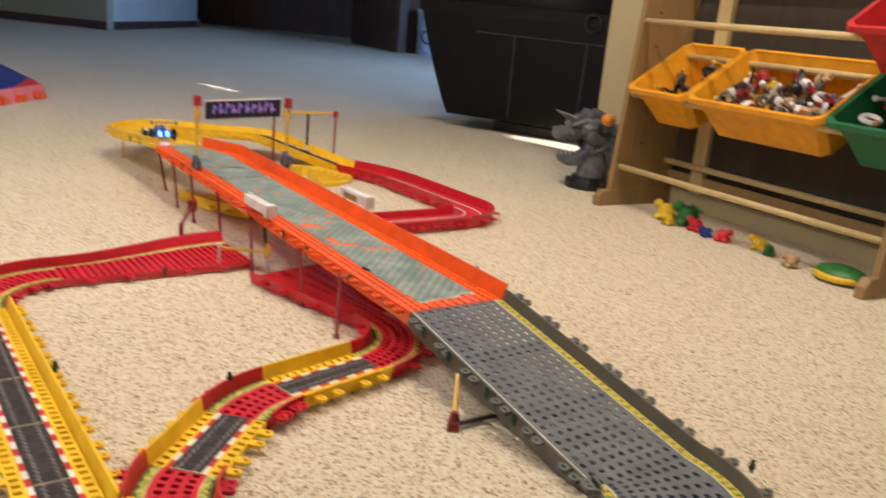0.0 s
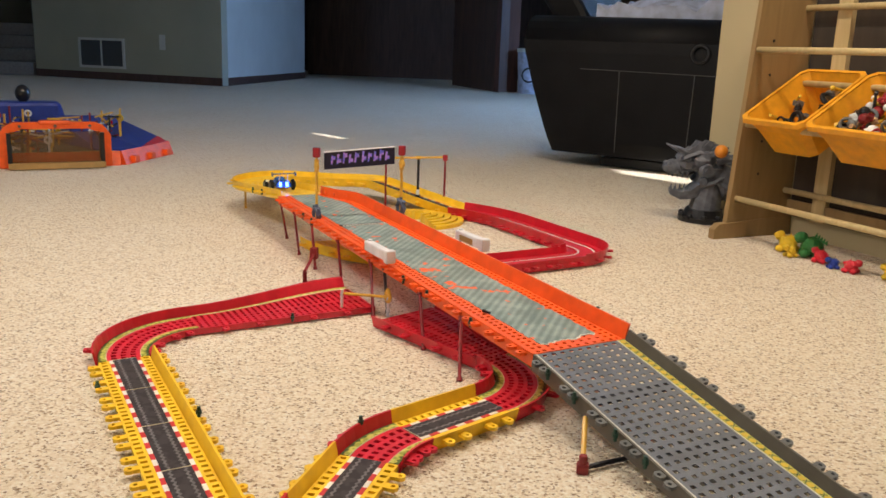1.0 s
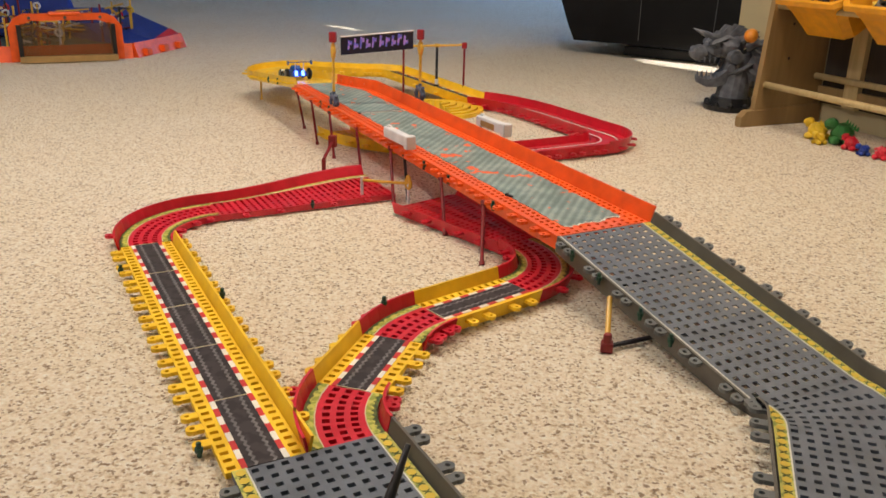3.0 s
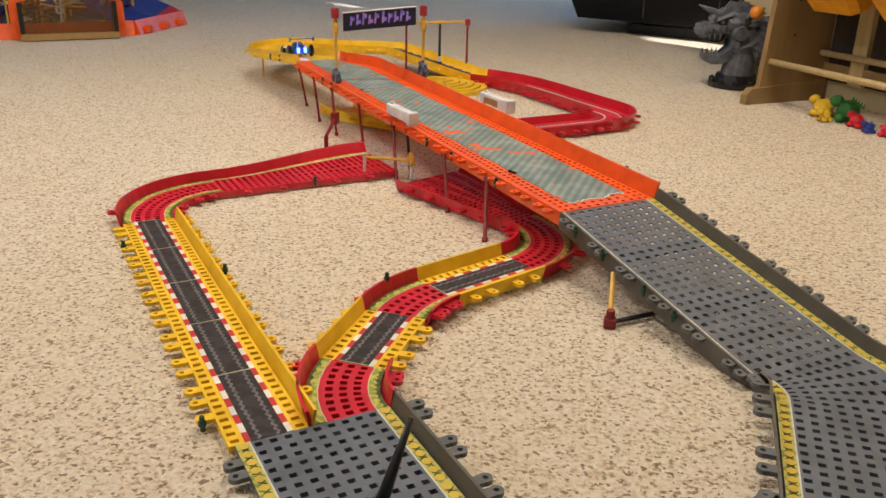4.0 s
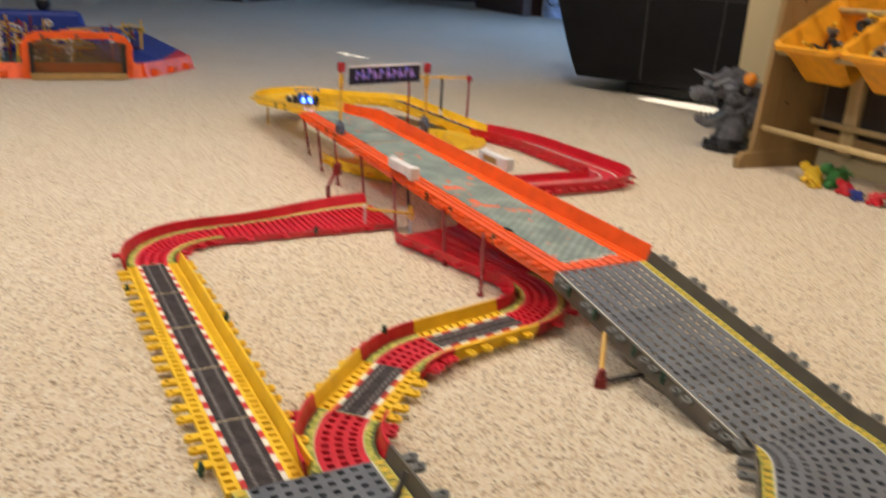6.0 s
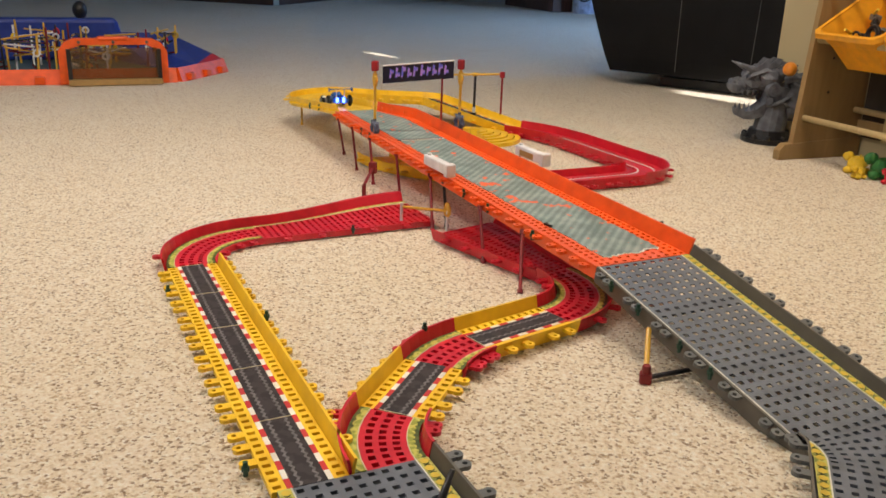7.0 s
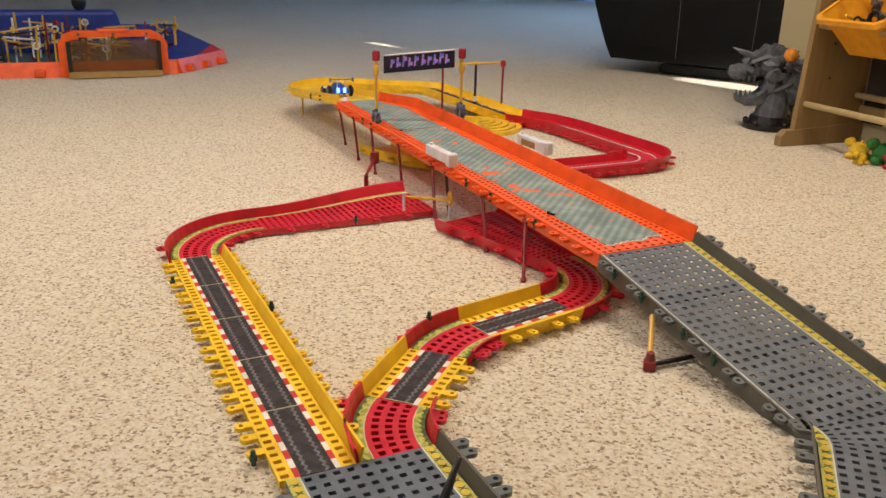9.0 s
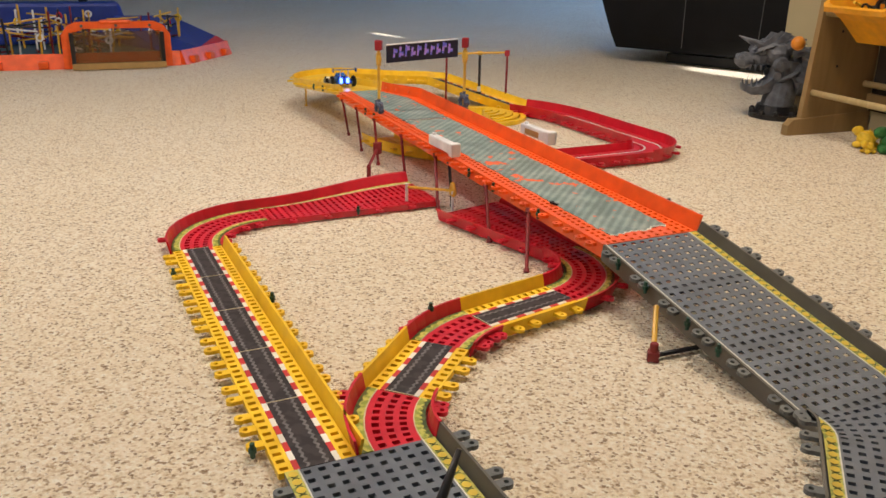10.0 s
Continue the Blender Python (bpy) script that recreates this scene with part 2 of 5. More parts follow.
# ---- mesh building ----
class Build:
    """Gathers corners and faces of one mesh."""

    def __init__(self):
        self.v, self.f = [], []

    def add(self, verts, faces):
        k = len(self.v)
        self.v += [tuple(p) for p in verts]
        self.f += [tuple(i + k for i in f) for f in faces]
        return self

    def box(self, lo, hi, m=None, taper=1.0):
        (x0, y0, z0), (x1, y1, z1) = lo, hi
        cx, cy = (x0 + x1) / 2, (y0 + y1) / 2
        p = [(x0, y0, z0), (x1, y0, z0), (x1, y1, z0), (x0, y1, z0)]
        p += [(cx + (x - cx) * taper, cy + (y - cy) * taper, z1) for x, y, _ in p]
        if m is not None:
            p = [m @ Vector(q) for q in p]
        return self.add(p, [(3, 2, 1, 0), (4, 5, 6, 7), (0, 1, 5, 4), (1, 2, 6, 5), (2, 3, 7, 6), (3, 0, 4, 7)])

    def rod(self, a, b, r, n=10, r2=None):
        a, b = Vector(a), Vector(b)
        q = (b - a).to_track_quat("Z", "Y")
        r2 = r if r2 is None else r2
        ring = [(math.cos(2 * math.pi * i / n), math.sin(2 * math.pi * i / n)) for i in range(n)]
        p = [a + q @ Vector((c * r, s * r, 0)) for c, s in ring] + [b + q @ Vector((c * r2, s * r2, 0)) for c, s in ring]
        f = [(i, (i + 1) % n, n + (i + 1) % n, n + i) for i in range(n)]
        return self.add(p, f + [tuple(range(n))[::-1], tuple(range(n, 2 * n))])

    def tube(self, points, r, n=8):
        for a, b in zip(points, points[1:]):
            self.rod(a, b, r, n)
        return self

    def ball(self, c, r, squash=(1, 1, 1), nu=12, nv=8, rough=0.0):
        c = Vector(c)
        p, f = [], []
        for j in range(nv + 1):
            th = math.pi * j / nv
            for i in range(nu):
                ph = 2 * math.pi * i / nu
                d = Vector((math.sin(th) * math.cos(ph), math.sin(th) * math.sin(ph), math.cos(th)))
                k = 1 + rough * noise.noise(d * 2.3 + c * 31)
                p.append(c + Vector((d.x * squash[0], d.y * squash[1], d.z * squash[2])) * r * k)
        for j in range(nv):
            for i in range(nu):
                f.append((j * nu + i, (j + 1) * nu + i, (j + 1) * nu + (i + 1) % nu, j * nu + (i + 1) % nu))
        return self.add(p, f)

    def torus(self, c, axis, ra, rb, na=12, nb=6):
        q = Vector(axis).to_track_quat("Z", "Y")
        p, f = [], []
        for i in range(na):
            a = 2 * math.pi * i / na
            for j in range(nb):
                b = 2 * math.pi * j / nb
                p.append(Vector(c) + q @ Vector(((ra + rb * math.cos(b)) * math.cos(a), (ra + rb * math.cos(b)) * math.sin(a), rb * math.sin(b))))
        for i in range(na):
            for j in range(nb):
                f.append((i * nb + j, ((i + 1) % na) * nb + j, ((i + 1) % na) * nb + (j + 1) % nb, i * nb + (j + 1) % nb))
        return self.add(p, f)

    def sweep(self, rows, closed=True, caps=True):
        """Skins a list of equally long cross sections."""
        n = len(rows[0])
        p = [q for r in rows for q in r]
        f = []
        for i in range(len(rows) - 1):
            for j in range(n if closed else n - 1):
                k = (j + 1) % n
                f.append((i * n + j, i * n + k, (i + 1) * n + k, (i + 1) * n + j))
        if closed and caps:
            f += [tuple(range(n))[::-1], tuple(range((len(rows) - 1) * n, len(rows) * n))]
        return self.add(p, f)

    def mesh(self, name, material, smooth=False, bevel=0.0):
        me = bpy.data.meshes.new(name)
        me.from_pydata(self.v, [], self.f)
        bm = bmesh.new()
        bm.from_mesh(me)
        bmesh.ops.recalc_face_normals(bm, faces=bm.faces)
        if bevel:
            bmesh.ops.bevel(bm, geom=list(bm.edges), offset=bevel, segments=2, profile=0.5, affect="EDGES", clamp_overlap=True)
        bm.to_mesh(me)
        bm.free()
        if smooth:
            for poly in me.polygons:
                poly.use_smooth = True
        me.materials.append(material)
        return me


def part(name, build, material, parent, label="", smooth=False, bevel=0.0, m=None):
    ob = new(name, build if isinstance(build, bpy.types.Mesh) else build.mesh(name, material, smooth, bevel))
    ob.parent = parent
    if m is not None:
        ob.matrix_local = m
    return tagged(ob, label) if label else ob


def thing(name, label, category, m=None, group="", kind=""):
    ob = new(name)
    ob.empty_display_size = 0.05
    ob.matrix_world = m or Matrix.Identity(4)
    return tagged(ob, label, category, group, kind)


def solid(name, build, material, label, category, m=None, group="", kind="", smooth=False, bevel=0.0):
    ob = new(name, build.mesh(name, material, smooth, bevel))
    ob.matrix_world = m or Matrix.Identity(4)
    return tagged(ob, label, category, group, kind)


# ---- room ----
def wall(name, a, b, height, material, thick=0.12, z0=0.0, label="", base=None):
    """A wall whose face runs from a to b; its body lies to the left of that way."""
    a, b = Vector((*a, 0)), Vector((*b, 0))
    d = (b - a)
    m = Matrix.Translation(a) @ Matrix.Rotation(math.atan2(d.y, d.x), 4, "Z")
    w = solid(name, Build().box((0, 0, z0), (d.length, thick, height)), material, label, "wall", m, kind="structure")
    if base:
        solid("baseboard", Build().box((0, -0.014, 0), (d.length, 0, 0.085)).box((0, -0.008, 0.085), (d.length, 0, 0.1)), base, "dark wooden baseboard along the wall", "baseboard", m, kind="structure")
    return w


solid("floor", Build().box((-9.5, -3, -0.05), (3.0, 18.5, 0)), CARPET, "beige speckled low-pile carpet", "floor", kind="structure")
solid("ceiling", Build().box((-9.5, -3, 2.4), (3.0, 18.5, 2.5)), CEILING, "plain off-white ceiling", "ceiling", kind="structure")
wall("wall_west", (-9.38, 18.5), (-9.38, -3), 2.4, WALL_PAINT, -0.12, label="grey-green painted wall")
wall("wall_south", (-9.5, -2.88), (3.0, -2.88), 2.4, WALL_CREAM, -0.12, label="cream painted wall behind the viewer")
wall("wall_north", (-9.5, 18.4), (3.0, 18.4), 2.4, DARK_WOOD, 0.1, label="dark wood panelled back wall")


def wall_with_gaps(x, gaps):
    """The unseen side wall; gaps are openings (y0, y1, z0, z1) in order of y."""
    b, y = Build(), -3.0
    for y0, y1, z0, z1 in gaps:
        b.box((x, y, 0), (x + 0.12, y0, 2.4)).box((x, y0, 0), (x + 0.12, y1, z0)).box((x, y0, z1), (x + 0.12, y1, 2.4))
        y = y1
    b.box((x, y, 0), (x + 0.12, 18.5, 2.4))
    return solid("wall_sun_gaps", b, WALL_CREAM, "unseen cream side wall with gaps cut to shape the sun patches", "wall", kind="structure")


# unseen wall added; its gaps are sized to drop sun patches on the carpet
wall_with_gaps(3.0, [(1.03, 1.20, 2.064, 2.224), (1.56, 1.88, 1.10, 1.36)])


# ---- race track: pieces are laid out on a grid turned against the room ----
ORIGIN, AWAY = Vector((-0.281, 0.657, 0.0)), 128.0
U = Vector((math.cos(radians(AWAY)), math.sin(radians(AWAY)), 0))
V = Vector((U.y, -U.x, 0))
TOP = 0.014


def spot(a, b, z=0.0):
    return ORIGIN + U * a + V * b + Vector((0, 0, z))


def place(a, b, turn=0.0, z=0.0, rise=0.0):
    return Matrix.Translation(spot(a, b, z)) @ Matrix.Rotation(radians(AWAY + turn), 4, "Z") @ Matrix.Rotation(-radians(rise), 4, "Y")


class Course:
    """Centre line of a piece: straight (turn 0) or an arc; turn in degrees, left is plus. flare widens the side w > 0 or w < 0 along the way."""

    def __init__(self, length=0.14, turn=0.0, radius=0.1, flare=0.0, flare_side=-1):
        self.turn, self.radius = turn, radius
        self.length = abs(radians(turn)) * radius if turn else length
        self.flare, self.flare_side = flare, flare_side

    def at(self, s, w, z):
        if self.flare and w * self.flare_side > 0:
            k = min(1.0, s / self.length)
            w *= 1 + self.flare * (k * k * (3 - 2 * k))
        if not self.turn:
            return Vector((s, w, z))
        side = 1 if self.turn > 0 else -1
        ang, r = s / self.radius, self.radius - side * w
        return Vector((r * math.sin(ang), side * (self.radius - r * math.cos(ang)), z))

    def end(self):
        p = self.at(self.length, 0, 0)
        return Matrix.Translation(p) @ Matrix.Rotation(radians(self.turn), 4, "Z")


def deck_build(c, w0, w1, hole_rows, pitch=0.014, hole=0.0068, top=TOP, thick=0.007, long_hole=1.0):
    """A plate with rows of real square holes; hole_rows are the sideways places of the rows."""
    n = max(4, round(c.length / pitch))
    step = c.length / n
    ss = [0.0]
    for i in range(n):
        mid = (i + 0.5) * step
        ss += [mid - hole * long_hole / 2, mid + hole * long_hole / 2]
    ss.append(c.length)
    ws = [w0]
    for w in hole_rows:
        ws += [w - hole / 2, w + hole / 2]
    ws.append(w1)
    b = Build()
    ns, nw = len(ss), len(ws)
    grid = [c.at(s, w, top) for s in ss for w in ws]
    low = [c.at(s, w, top - thick) for s in ss for w in ws]
    k = len(grid)
    faces = []
    for i in range(ns - 1):
        for j in range(nw - 1):
            q = (i * nw + j, i * nw + j + 1, (i + 1) * nw + j + 1, (i + 1) * nw + j)
            if i % 2 and j % 2:
                faces += [(q[x], q[(x + 1) % 4], k + q[(x + 1) % 4], k + q[x]) for x in range(4)]
            else:
                faces += [q, tuple(k + x for x in reversed(q))]
    for i in range(ns - 1):
        for j in (0, nw - 1):
            x, y = i * nw + j, (i + 1) * nw + j
            faces.append((x, y, k + y, k + x))
    for j in range(nw - 1):
        for i in (0, ns - 1):
            x, y = i * nw + j, i * nw + j + 1
            faces.append((x, y, k + y, k + x))
    return b.add(grid + low, faces)


def band_build(c, wa, wb, z0, z1, s0=0.0, s1=None, steps=None):
    s1 = c.length if s1 is None else s1
    steps = steps or (max(3, round(abs(c.turn) / 7)) if c.turn else (10 if c.flare else 1))
    rows = []
    for i in range(steps + 1):
        s = s0 + (s1 - s0) * i / steps
        rows.append([c.at(s, wa, z0), c.at(s, wb, z0), c.at(s, wb, z1), c.at(s, wa, z1)])
    return Build().sweep(rows)


def scallop_build(c, wa, wb, z0, z1, pitch=0.0125, depth=0.0032):
    """A printed band whose edge at wb bulges in rounded lobes."""
    n = max(2, round(c.length / pitch))
    rows = []
    for i in range(n * 8 + 1):
        s = c.length * i / (n * 8)
        w = wb - math.copysign(depth, wb - wa) * (1 - abs(math.sin(math.pi * i / 8)))
        rows.append([c.at(s, wa, z0), c.at(s, w, z0), c.at(s, w, z1), c.at(s, wa, z1)])
    return Build().sweep(rows)


BORDER_MESH = {}


def border_mesh(cross):
    """A printed round blob, or the dark cross printed between two blobs."""
    if cross not in BORDER_MESH:
        b = Build()
        if cross:
            for k in (-1, 1):
                p = [Vector((x, y, 0)) for x, y in ((-0.0030, -0.0034 * k), (-0.0020, -0.0040 * k), (0.0030, 0.0034 * k), (0.0020, 0.0040 * k))]
                b.sweep([p, [q + Vector((0, 0, 0.0003)) for q in p]])
        else:
            ring = [Vector((0.0050 * math.cos(a * math.pi / 5), 0.0050 * math.sin(a * math.pi / 5), 0)) for a in range(10)]
            b.sweep([ring, [q + Vector((0, 0, 0.0003)) for q in ring]])
        BORDER_MESH[cross] = b.mesh("printed_cross" if cross else "printed_blob", HEDGE_GREEN if cross else BLOB_YELLOW)
    return BORDER_MESH[cross]


def border_on(piece, c, w):
    n = max(2, round(c.length * (1 if not c.turn else (c.radius - math.copysign(1, c.turn) * w) / c.radius) / 0.0138))
    for i in range(n):
        for cross in (False, True):
            at = c.length * (i + (1.0 if cross else 0.5)) / n
            if at < c.length - 0.002:
                p, q = c.at(at, w, TOP + (0.0010 if cross else 0.0007)), c.at(at + 0.001, w, TOP)
                part("printed_cross" if cross else "printed_blob", border_mesh(cross), None, piece, m=Matrix.Translation(p) @ Matrix.Rotation(math.atan2(q.y - p.y, q.x - p.x), 4, "Z"))


def wall_build(c, w, side, height, low=0.003, lean=0.006, thick=0.0032):
    steps = max(4, round(abs(c.turn) / 7)) if c.turn else (10 if c.flare else 2)
    rows = []
    for i in range(steps + 1):
        s = c.length * i / steps
        o = side * thick
        rows.append([c.at(s, w, low), c.at(s, w + o, low), c.at(s, w + o + side * lean, height), c.at(s, w + side * lean, height)])
    return Build().sweep(rows)


TAB_MESH = {}


def tab_mesh(material):
    """One hinge loop: a flat arm whose rounded end has an upright hole."""
    if material.name not in TAB_MESH:
        b = Build()
        rows = []
        for i in range(15):
            a = 2 * math.pi * i / 14
            rows.append([Vector((0.0115 + r * math.cos(a), r * math.sin(a), z)) for r, z in ((0.0070, -0.0055), (0.0070, -0.0004), (0.0029, -0.0004), (0.0029, -0.0055))])
        b.sweep(rows, caps=False)
        b.box((-0.002, -0.0062, -0.0055), (0.0080, 0.0062, -0.0006))
        TAB_MESH[material.name] = b.mesh("connector_tab", material)
    return TAB_MESH[material.name]


KERB_MESH = {}


def kerb_mesh(material, length):
    key = (material.name, round(length, 4))
    if key not in KERB_MESH:
        KERB_MESH[key] = Build().box((-length / 2, -0.003, 0), (length / 2, 0.003, 0.0007)).mesh("kerb_block", material)
    return KERB_MESH[key]


def tabs_on(piece, c, w, side, material, places, z=TOP):
    for f in places:
        s = f * c.length
        p, q = c.at(s, w, z), c.at(s, w + side * 0.01, z)
        d = q - p
        part("connector_tab", tab_mesh(material), material, piece, m=Matrix.Translation(p) @ Matrix.Rotation(math.atan2(d.y, d.x), 4, "Z"))


def lane_piece(name, label, m, c, colour, style, left="wall", right="tabs", half=0.041, wall_h=0.032, group="", tab_places=(0.13, 0.32, 0.62, 0.82)):
    """A narrow lane; style 'road' has the printed road with kerbs, 'hedge' the printed hedge borders, 'line' pale lines, 'bare' none."""
    piece = thing(name, label, "toy track", m, group)
    if style == "road":
        rows = [-0.0335, 0.0335]
        part("deck", deck_build(c, -half, half, rows, hole=0.0090, long_hole=0.66), colour, piece)
        part("road_surface", band_build(c, -0.0185, 0.0185, TOP, TOP + 0.0006), ROAD, piece, "dark printed road with grey tyre marks")
        for w in (-0.010, 0.010):
            rows = []
            for i in range(29):
                o = 0.0016 * (1 if i % 2 else -1) + random.uniform(-0.0004, 0.0004)
                at = c.length * i / 28
                rows.append([c.at(at, w + o - 0.0017, TOP + 0.0005), c.at(at, w + o + 0.0017, TOP + 0.0005), c.at(at, w + o + 0.0017, TOP + 0.0010), c.at(at, w + o - 0.0017, TOP + 0.0010)])
            part("tyre_mark", Build().sweep(rows), TYRE_MARK, piece, "grey printed zigzag tyre mark")
        n = max(6, round(c.length / 0.0178))
        n += n % 2
        for sgn in (-1, 1):
            for i in range(n):
                material = STRIPE_RED if (i + (sgn > 0)) % 2 else STRIPE_WHITE
                part("kerb_block", kerb_mesh(material, c.length / n), material, piece, m=Matrix.Translation((c.length * (i + 0.5) / n, sgn * 0.0215, TOP)))
        part("joint_line", band_build(c, -0.0185, 0.0185, TOP, TOP + 0.0012, 0, 0.0012, 1), LINE_PALE, piece)
    else:
        rows = [-0.0155, 0.0, 0.0155]
        if style == "line":
            rows = [-0.03, 0.03]
        if c.flare:
            rows = [-0.0335, -0.0215, -0.0095, 0.0035, 0.0145, 0.0235, 0.0305]
        part("deck", deck_build(c, -half, half, rows, pitch=0.0132, hole=0.0068 if c.flare else 0.0084, long_hole=0.85), colour, piece)
        if style == "dark road":
            part("road_surface", band_build(c, -0.028, 0.028, TOP, TOP + 0.0006), ROAD, piece, "dark printed road")
        elif style == "hedge":
            for sgn in (-1, 1):
                part("hedge_print", scallop_build(c, sgn * 0.0285, sgn * 0.0372, TOP, TOP + 0.0010), HEDGE_LIGHT, piece, "yellow-olive printed hedge band")
                part("hedge_print", band_build(c, sgn * 0.0335, sgn * half, TOP, TOP + 0.0006), HEDGE_GREEN, piece, "dark olive printed hedge band")
                part("pale_line", band_build(c, sgn * 0.0270, sgn * 0.0285, TOP, TOP + 0.0008), LINE_PALE, piece)
        elif style == "edged":
            part("hedge_print", band_build(c, 0.0370, half, TOP, TOP + 0.0006), HEDGE_LIGHT, piece, "olive printed hedge border")
            part("pale_line", band_build(c, 0.0350, 0.0370, TOP, TOP + 0.0008), LINE_PALE, piece)
        elif style == "line":
            for sgn in (-1, 1):
                part("pale_line", band_build(c, sgn * 0.0190, sgn * 0.0240, TOP, TOP + 0.0008), LINE_WHITE, piece)
    for side, what in ((1, left), (-1, right)):
        if "wall" in what:
            part("side_wall", wall_build(c, side * half, side, wall_h if what == "wall" else 0.026), colour, piece)
            tabs_on(piece, c, side * (half + 0.007), side, colour, tab_places, 0.020)
        elif "skirt" in what:
            part("side_wall", wall_build(c, side * half, side, TOP + 0.001, lean=0.001), colour, piece)
            tabs_on(piece, c, side * (half + 0.002), side, colour, tab_places)
        else:
            tabs_on(piece, c, side * half, side, colour, tab_places)
    return m @ c.end()


WIDE_ROWS = [-0.0608 + 0.0152 * i for i in range(9)]
RAMP_ROWS = [-0.0655 + 0.0169 * i for i in range(9)]


def grey_piece(name, label, m, c, left, right, half=0.0825, thick=0.007, group="grey track plates", skirt=0.0, right_half=0.0825):
    piece = thing(name, label, "toy track", m, group)
    part("deck", deck_build(c, -right_half, half, RAMP_ROWS if left == "line" else WIDE_ROWS, hole=0.0076, pitch=0.0153, thick=thick, long_hole=0.86), GREY, piece)
    if not c.turn:
        # black bar added below the joint so its holes look unlit
        part("joint_shade_bar", band_build(c, -right_half + 0.014, half - 0.004, TOP - thick - 0.006, TOP - thick - 0.0005, 0.0, 0.014), BLACK, piece, "added black bar that makes the joint holes look unlit")
    for side, what, edge in ((1, left, half), (-1, right, right_half)):
        if "strip" in what:
            part("hedge_print", band_build(c, side * (edge - 0.0135), side * edge, TOP, TOP + 0.0006), FENCE_PRINT, piece, "yellow printed fence border")
            border_on(piece, c, side * (edge - 0.0072))
            part("pale_line", band_build(c, side * (edge - 0.0152), side * (edge - 0.0135), TOP, TOP + 0.0008), LINE_WHITE, piece)
        else:
            part("pale_line", band_build(c, side * (edge - 0.002), side * edge, TOP, TOP + 0.0008), LINE_WHITE, piece)
        if "wall" in what:
            part("side_wall", wall_build(c, side * edge, side, 0.031), DARK_GREY, piece, "dark brown-grey side wall")
            tabs_on(piece, c, side * (edge + 0.009), side, TAB_GREY, (0.2, 0.34, 0.72, 0.86), 0.030)
        else:
            if skirt:
                part("side_wall", wall_build(c, side * edge, side, TOP + 0.001, low=-skirt, lean=0.001), DARK_GREY, piece, "dark brown-grey side skirt")
            tabs_on(piece, c, side * edge, side, TAB_GREY, (0.2, 0.34, 0.72, 0.86))
    return m @ c.end()


def straight(length=0.14):
    return Course(length)


# long yellow lane
m = place(0.70, 0.019, 180)
for i in range(5):
    m = lane_piece("track_straight", "yellow plastic track straight with printed road lying on carpet", m, straight(), YELLOW, "road", "wall", "tabs", group="yellow track straights", tab_places=(0.13, 0.32, 0.62, 0.82) if i < 4 else (0.13, 0.32, 0.55))

# grey loop: fork, bends, ramp
m = place(0.0, 0.0665, 180)
for i in range(2):
    m = grey_piece("track_plate", "grey perforated track plate with yellow fence border on carpet", m, straight(), "strip wall", "strip")
m = grey_piece("track_bend", "grey perforated quarter bend with yellow fence borders", m, Course(turn=90, radius=0.125), "strip wall", "strip wall")
m = grey_piece("track_plate", "grey perforated track plate with yellow fence border on carpet", m, straight(0.1775), "strip wall", "strip wall")
m = grey_piece("track_bend", "grey perforated eighth bend with yellow fence borders", m, Course(turn=45, radius=0.125), "strip wall", "strip wall")
m = grey_piece("track_plate", "grey perforated track plate with yellow fence border on carpet", m, Course(0.2, flare=0.109, flare_side=-1), "strip wall", "strip wall")
m = grey_piece("track_bend", "grey perforated eighth bend with yellow fence borders", m, Course(turn=45, radius=0.125), "strip wall", "strip wall", right_half=0.0915)
RISE = 10.86
m = m @ Matrix.Rotation(-radians(RISE), 4, "Y")
for i in range(3):
    m = grey_piece("ramp_plate", "grey perforated ramp plate sloping up to the orange bridge", m, straight(0.138), "line", "strip wall", thick=0.0014, skirt=0.012, right_half=0.0915)

# orange bridge
end = m.translation
BRIDGE_A, BRIDGE_B, BRIDGE_Z = (end - ORIGIN).dot(U), (end - ORIGIN).dot(V), end.z
DECK_RISE, PLATE = 1.71, 0.138


def front_of_sheet(w):
    """How far along the first plate the torn front edge lies at the sideways place w."""
    return 0.030 + 0.30 * max(0.0, -w - 0.02) + 0.010 * noise.noise(Vector((w * 42, 3.1, 0))) + 0.006 * noise.noise(Vector((w * 130, 7.7, 0)))


def side_of_sheet(s, k):
    return 0.0028 * noise.noise(Vector((s * 60, k, 0.5))) + 0.0016 * noise.noise(Vector((s * 190, k, 2.5)))


def torn_sheet(c, first):
    """The sheet on one plate: shallow slanted corrugations and uneven edges."""
    nw, ns = 44, 52
    rows = []
    for i in range(ns + 1):
        row = []
        for j in range(nw + 1):
            w = -0.064 + 0.116 * j / nw
            s0 = front_of_sheet(w) if first else 0.0
            at = s0 + (c.length - s0) * i / ns
            edge = 1 if j in (0, nw) else 0
            ridge = 0.0006 * (0.5 + 0.5 * math.sin((at + 0.95 * w) * 2 * math.pi / (0.138 / 7)))
            row.append(c.at(at, w + edge * side_of_sheet(at + 3 * (c.length if j else 0), j), TOP + 0.0004 + ridge))
        rows.append(row + [Vector((row[-1].x, row[-1].y, TOP + 0.0001)), Vector((row[0].x, row[0].y, TOP + 0.0001))])
    return Build().sweep(rows)


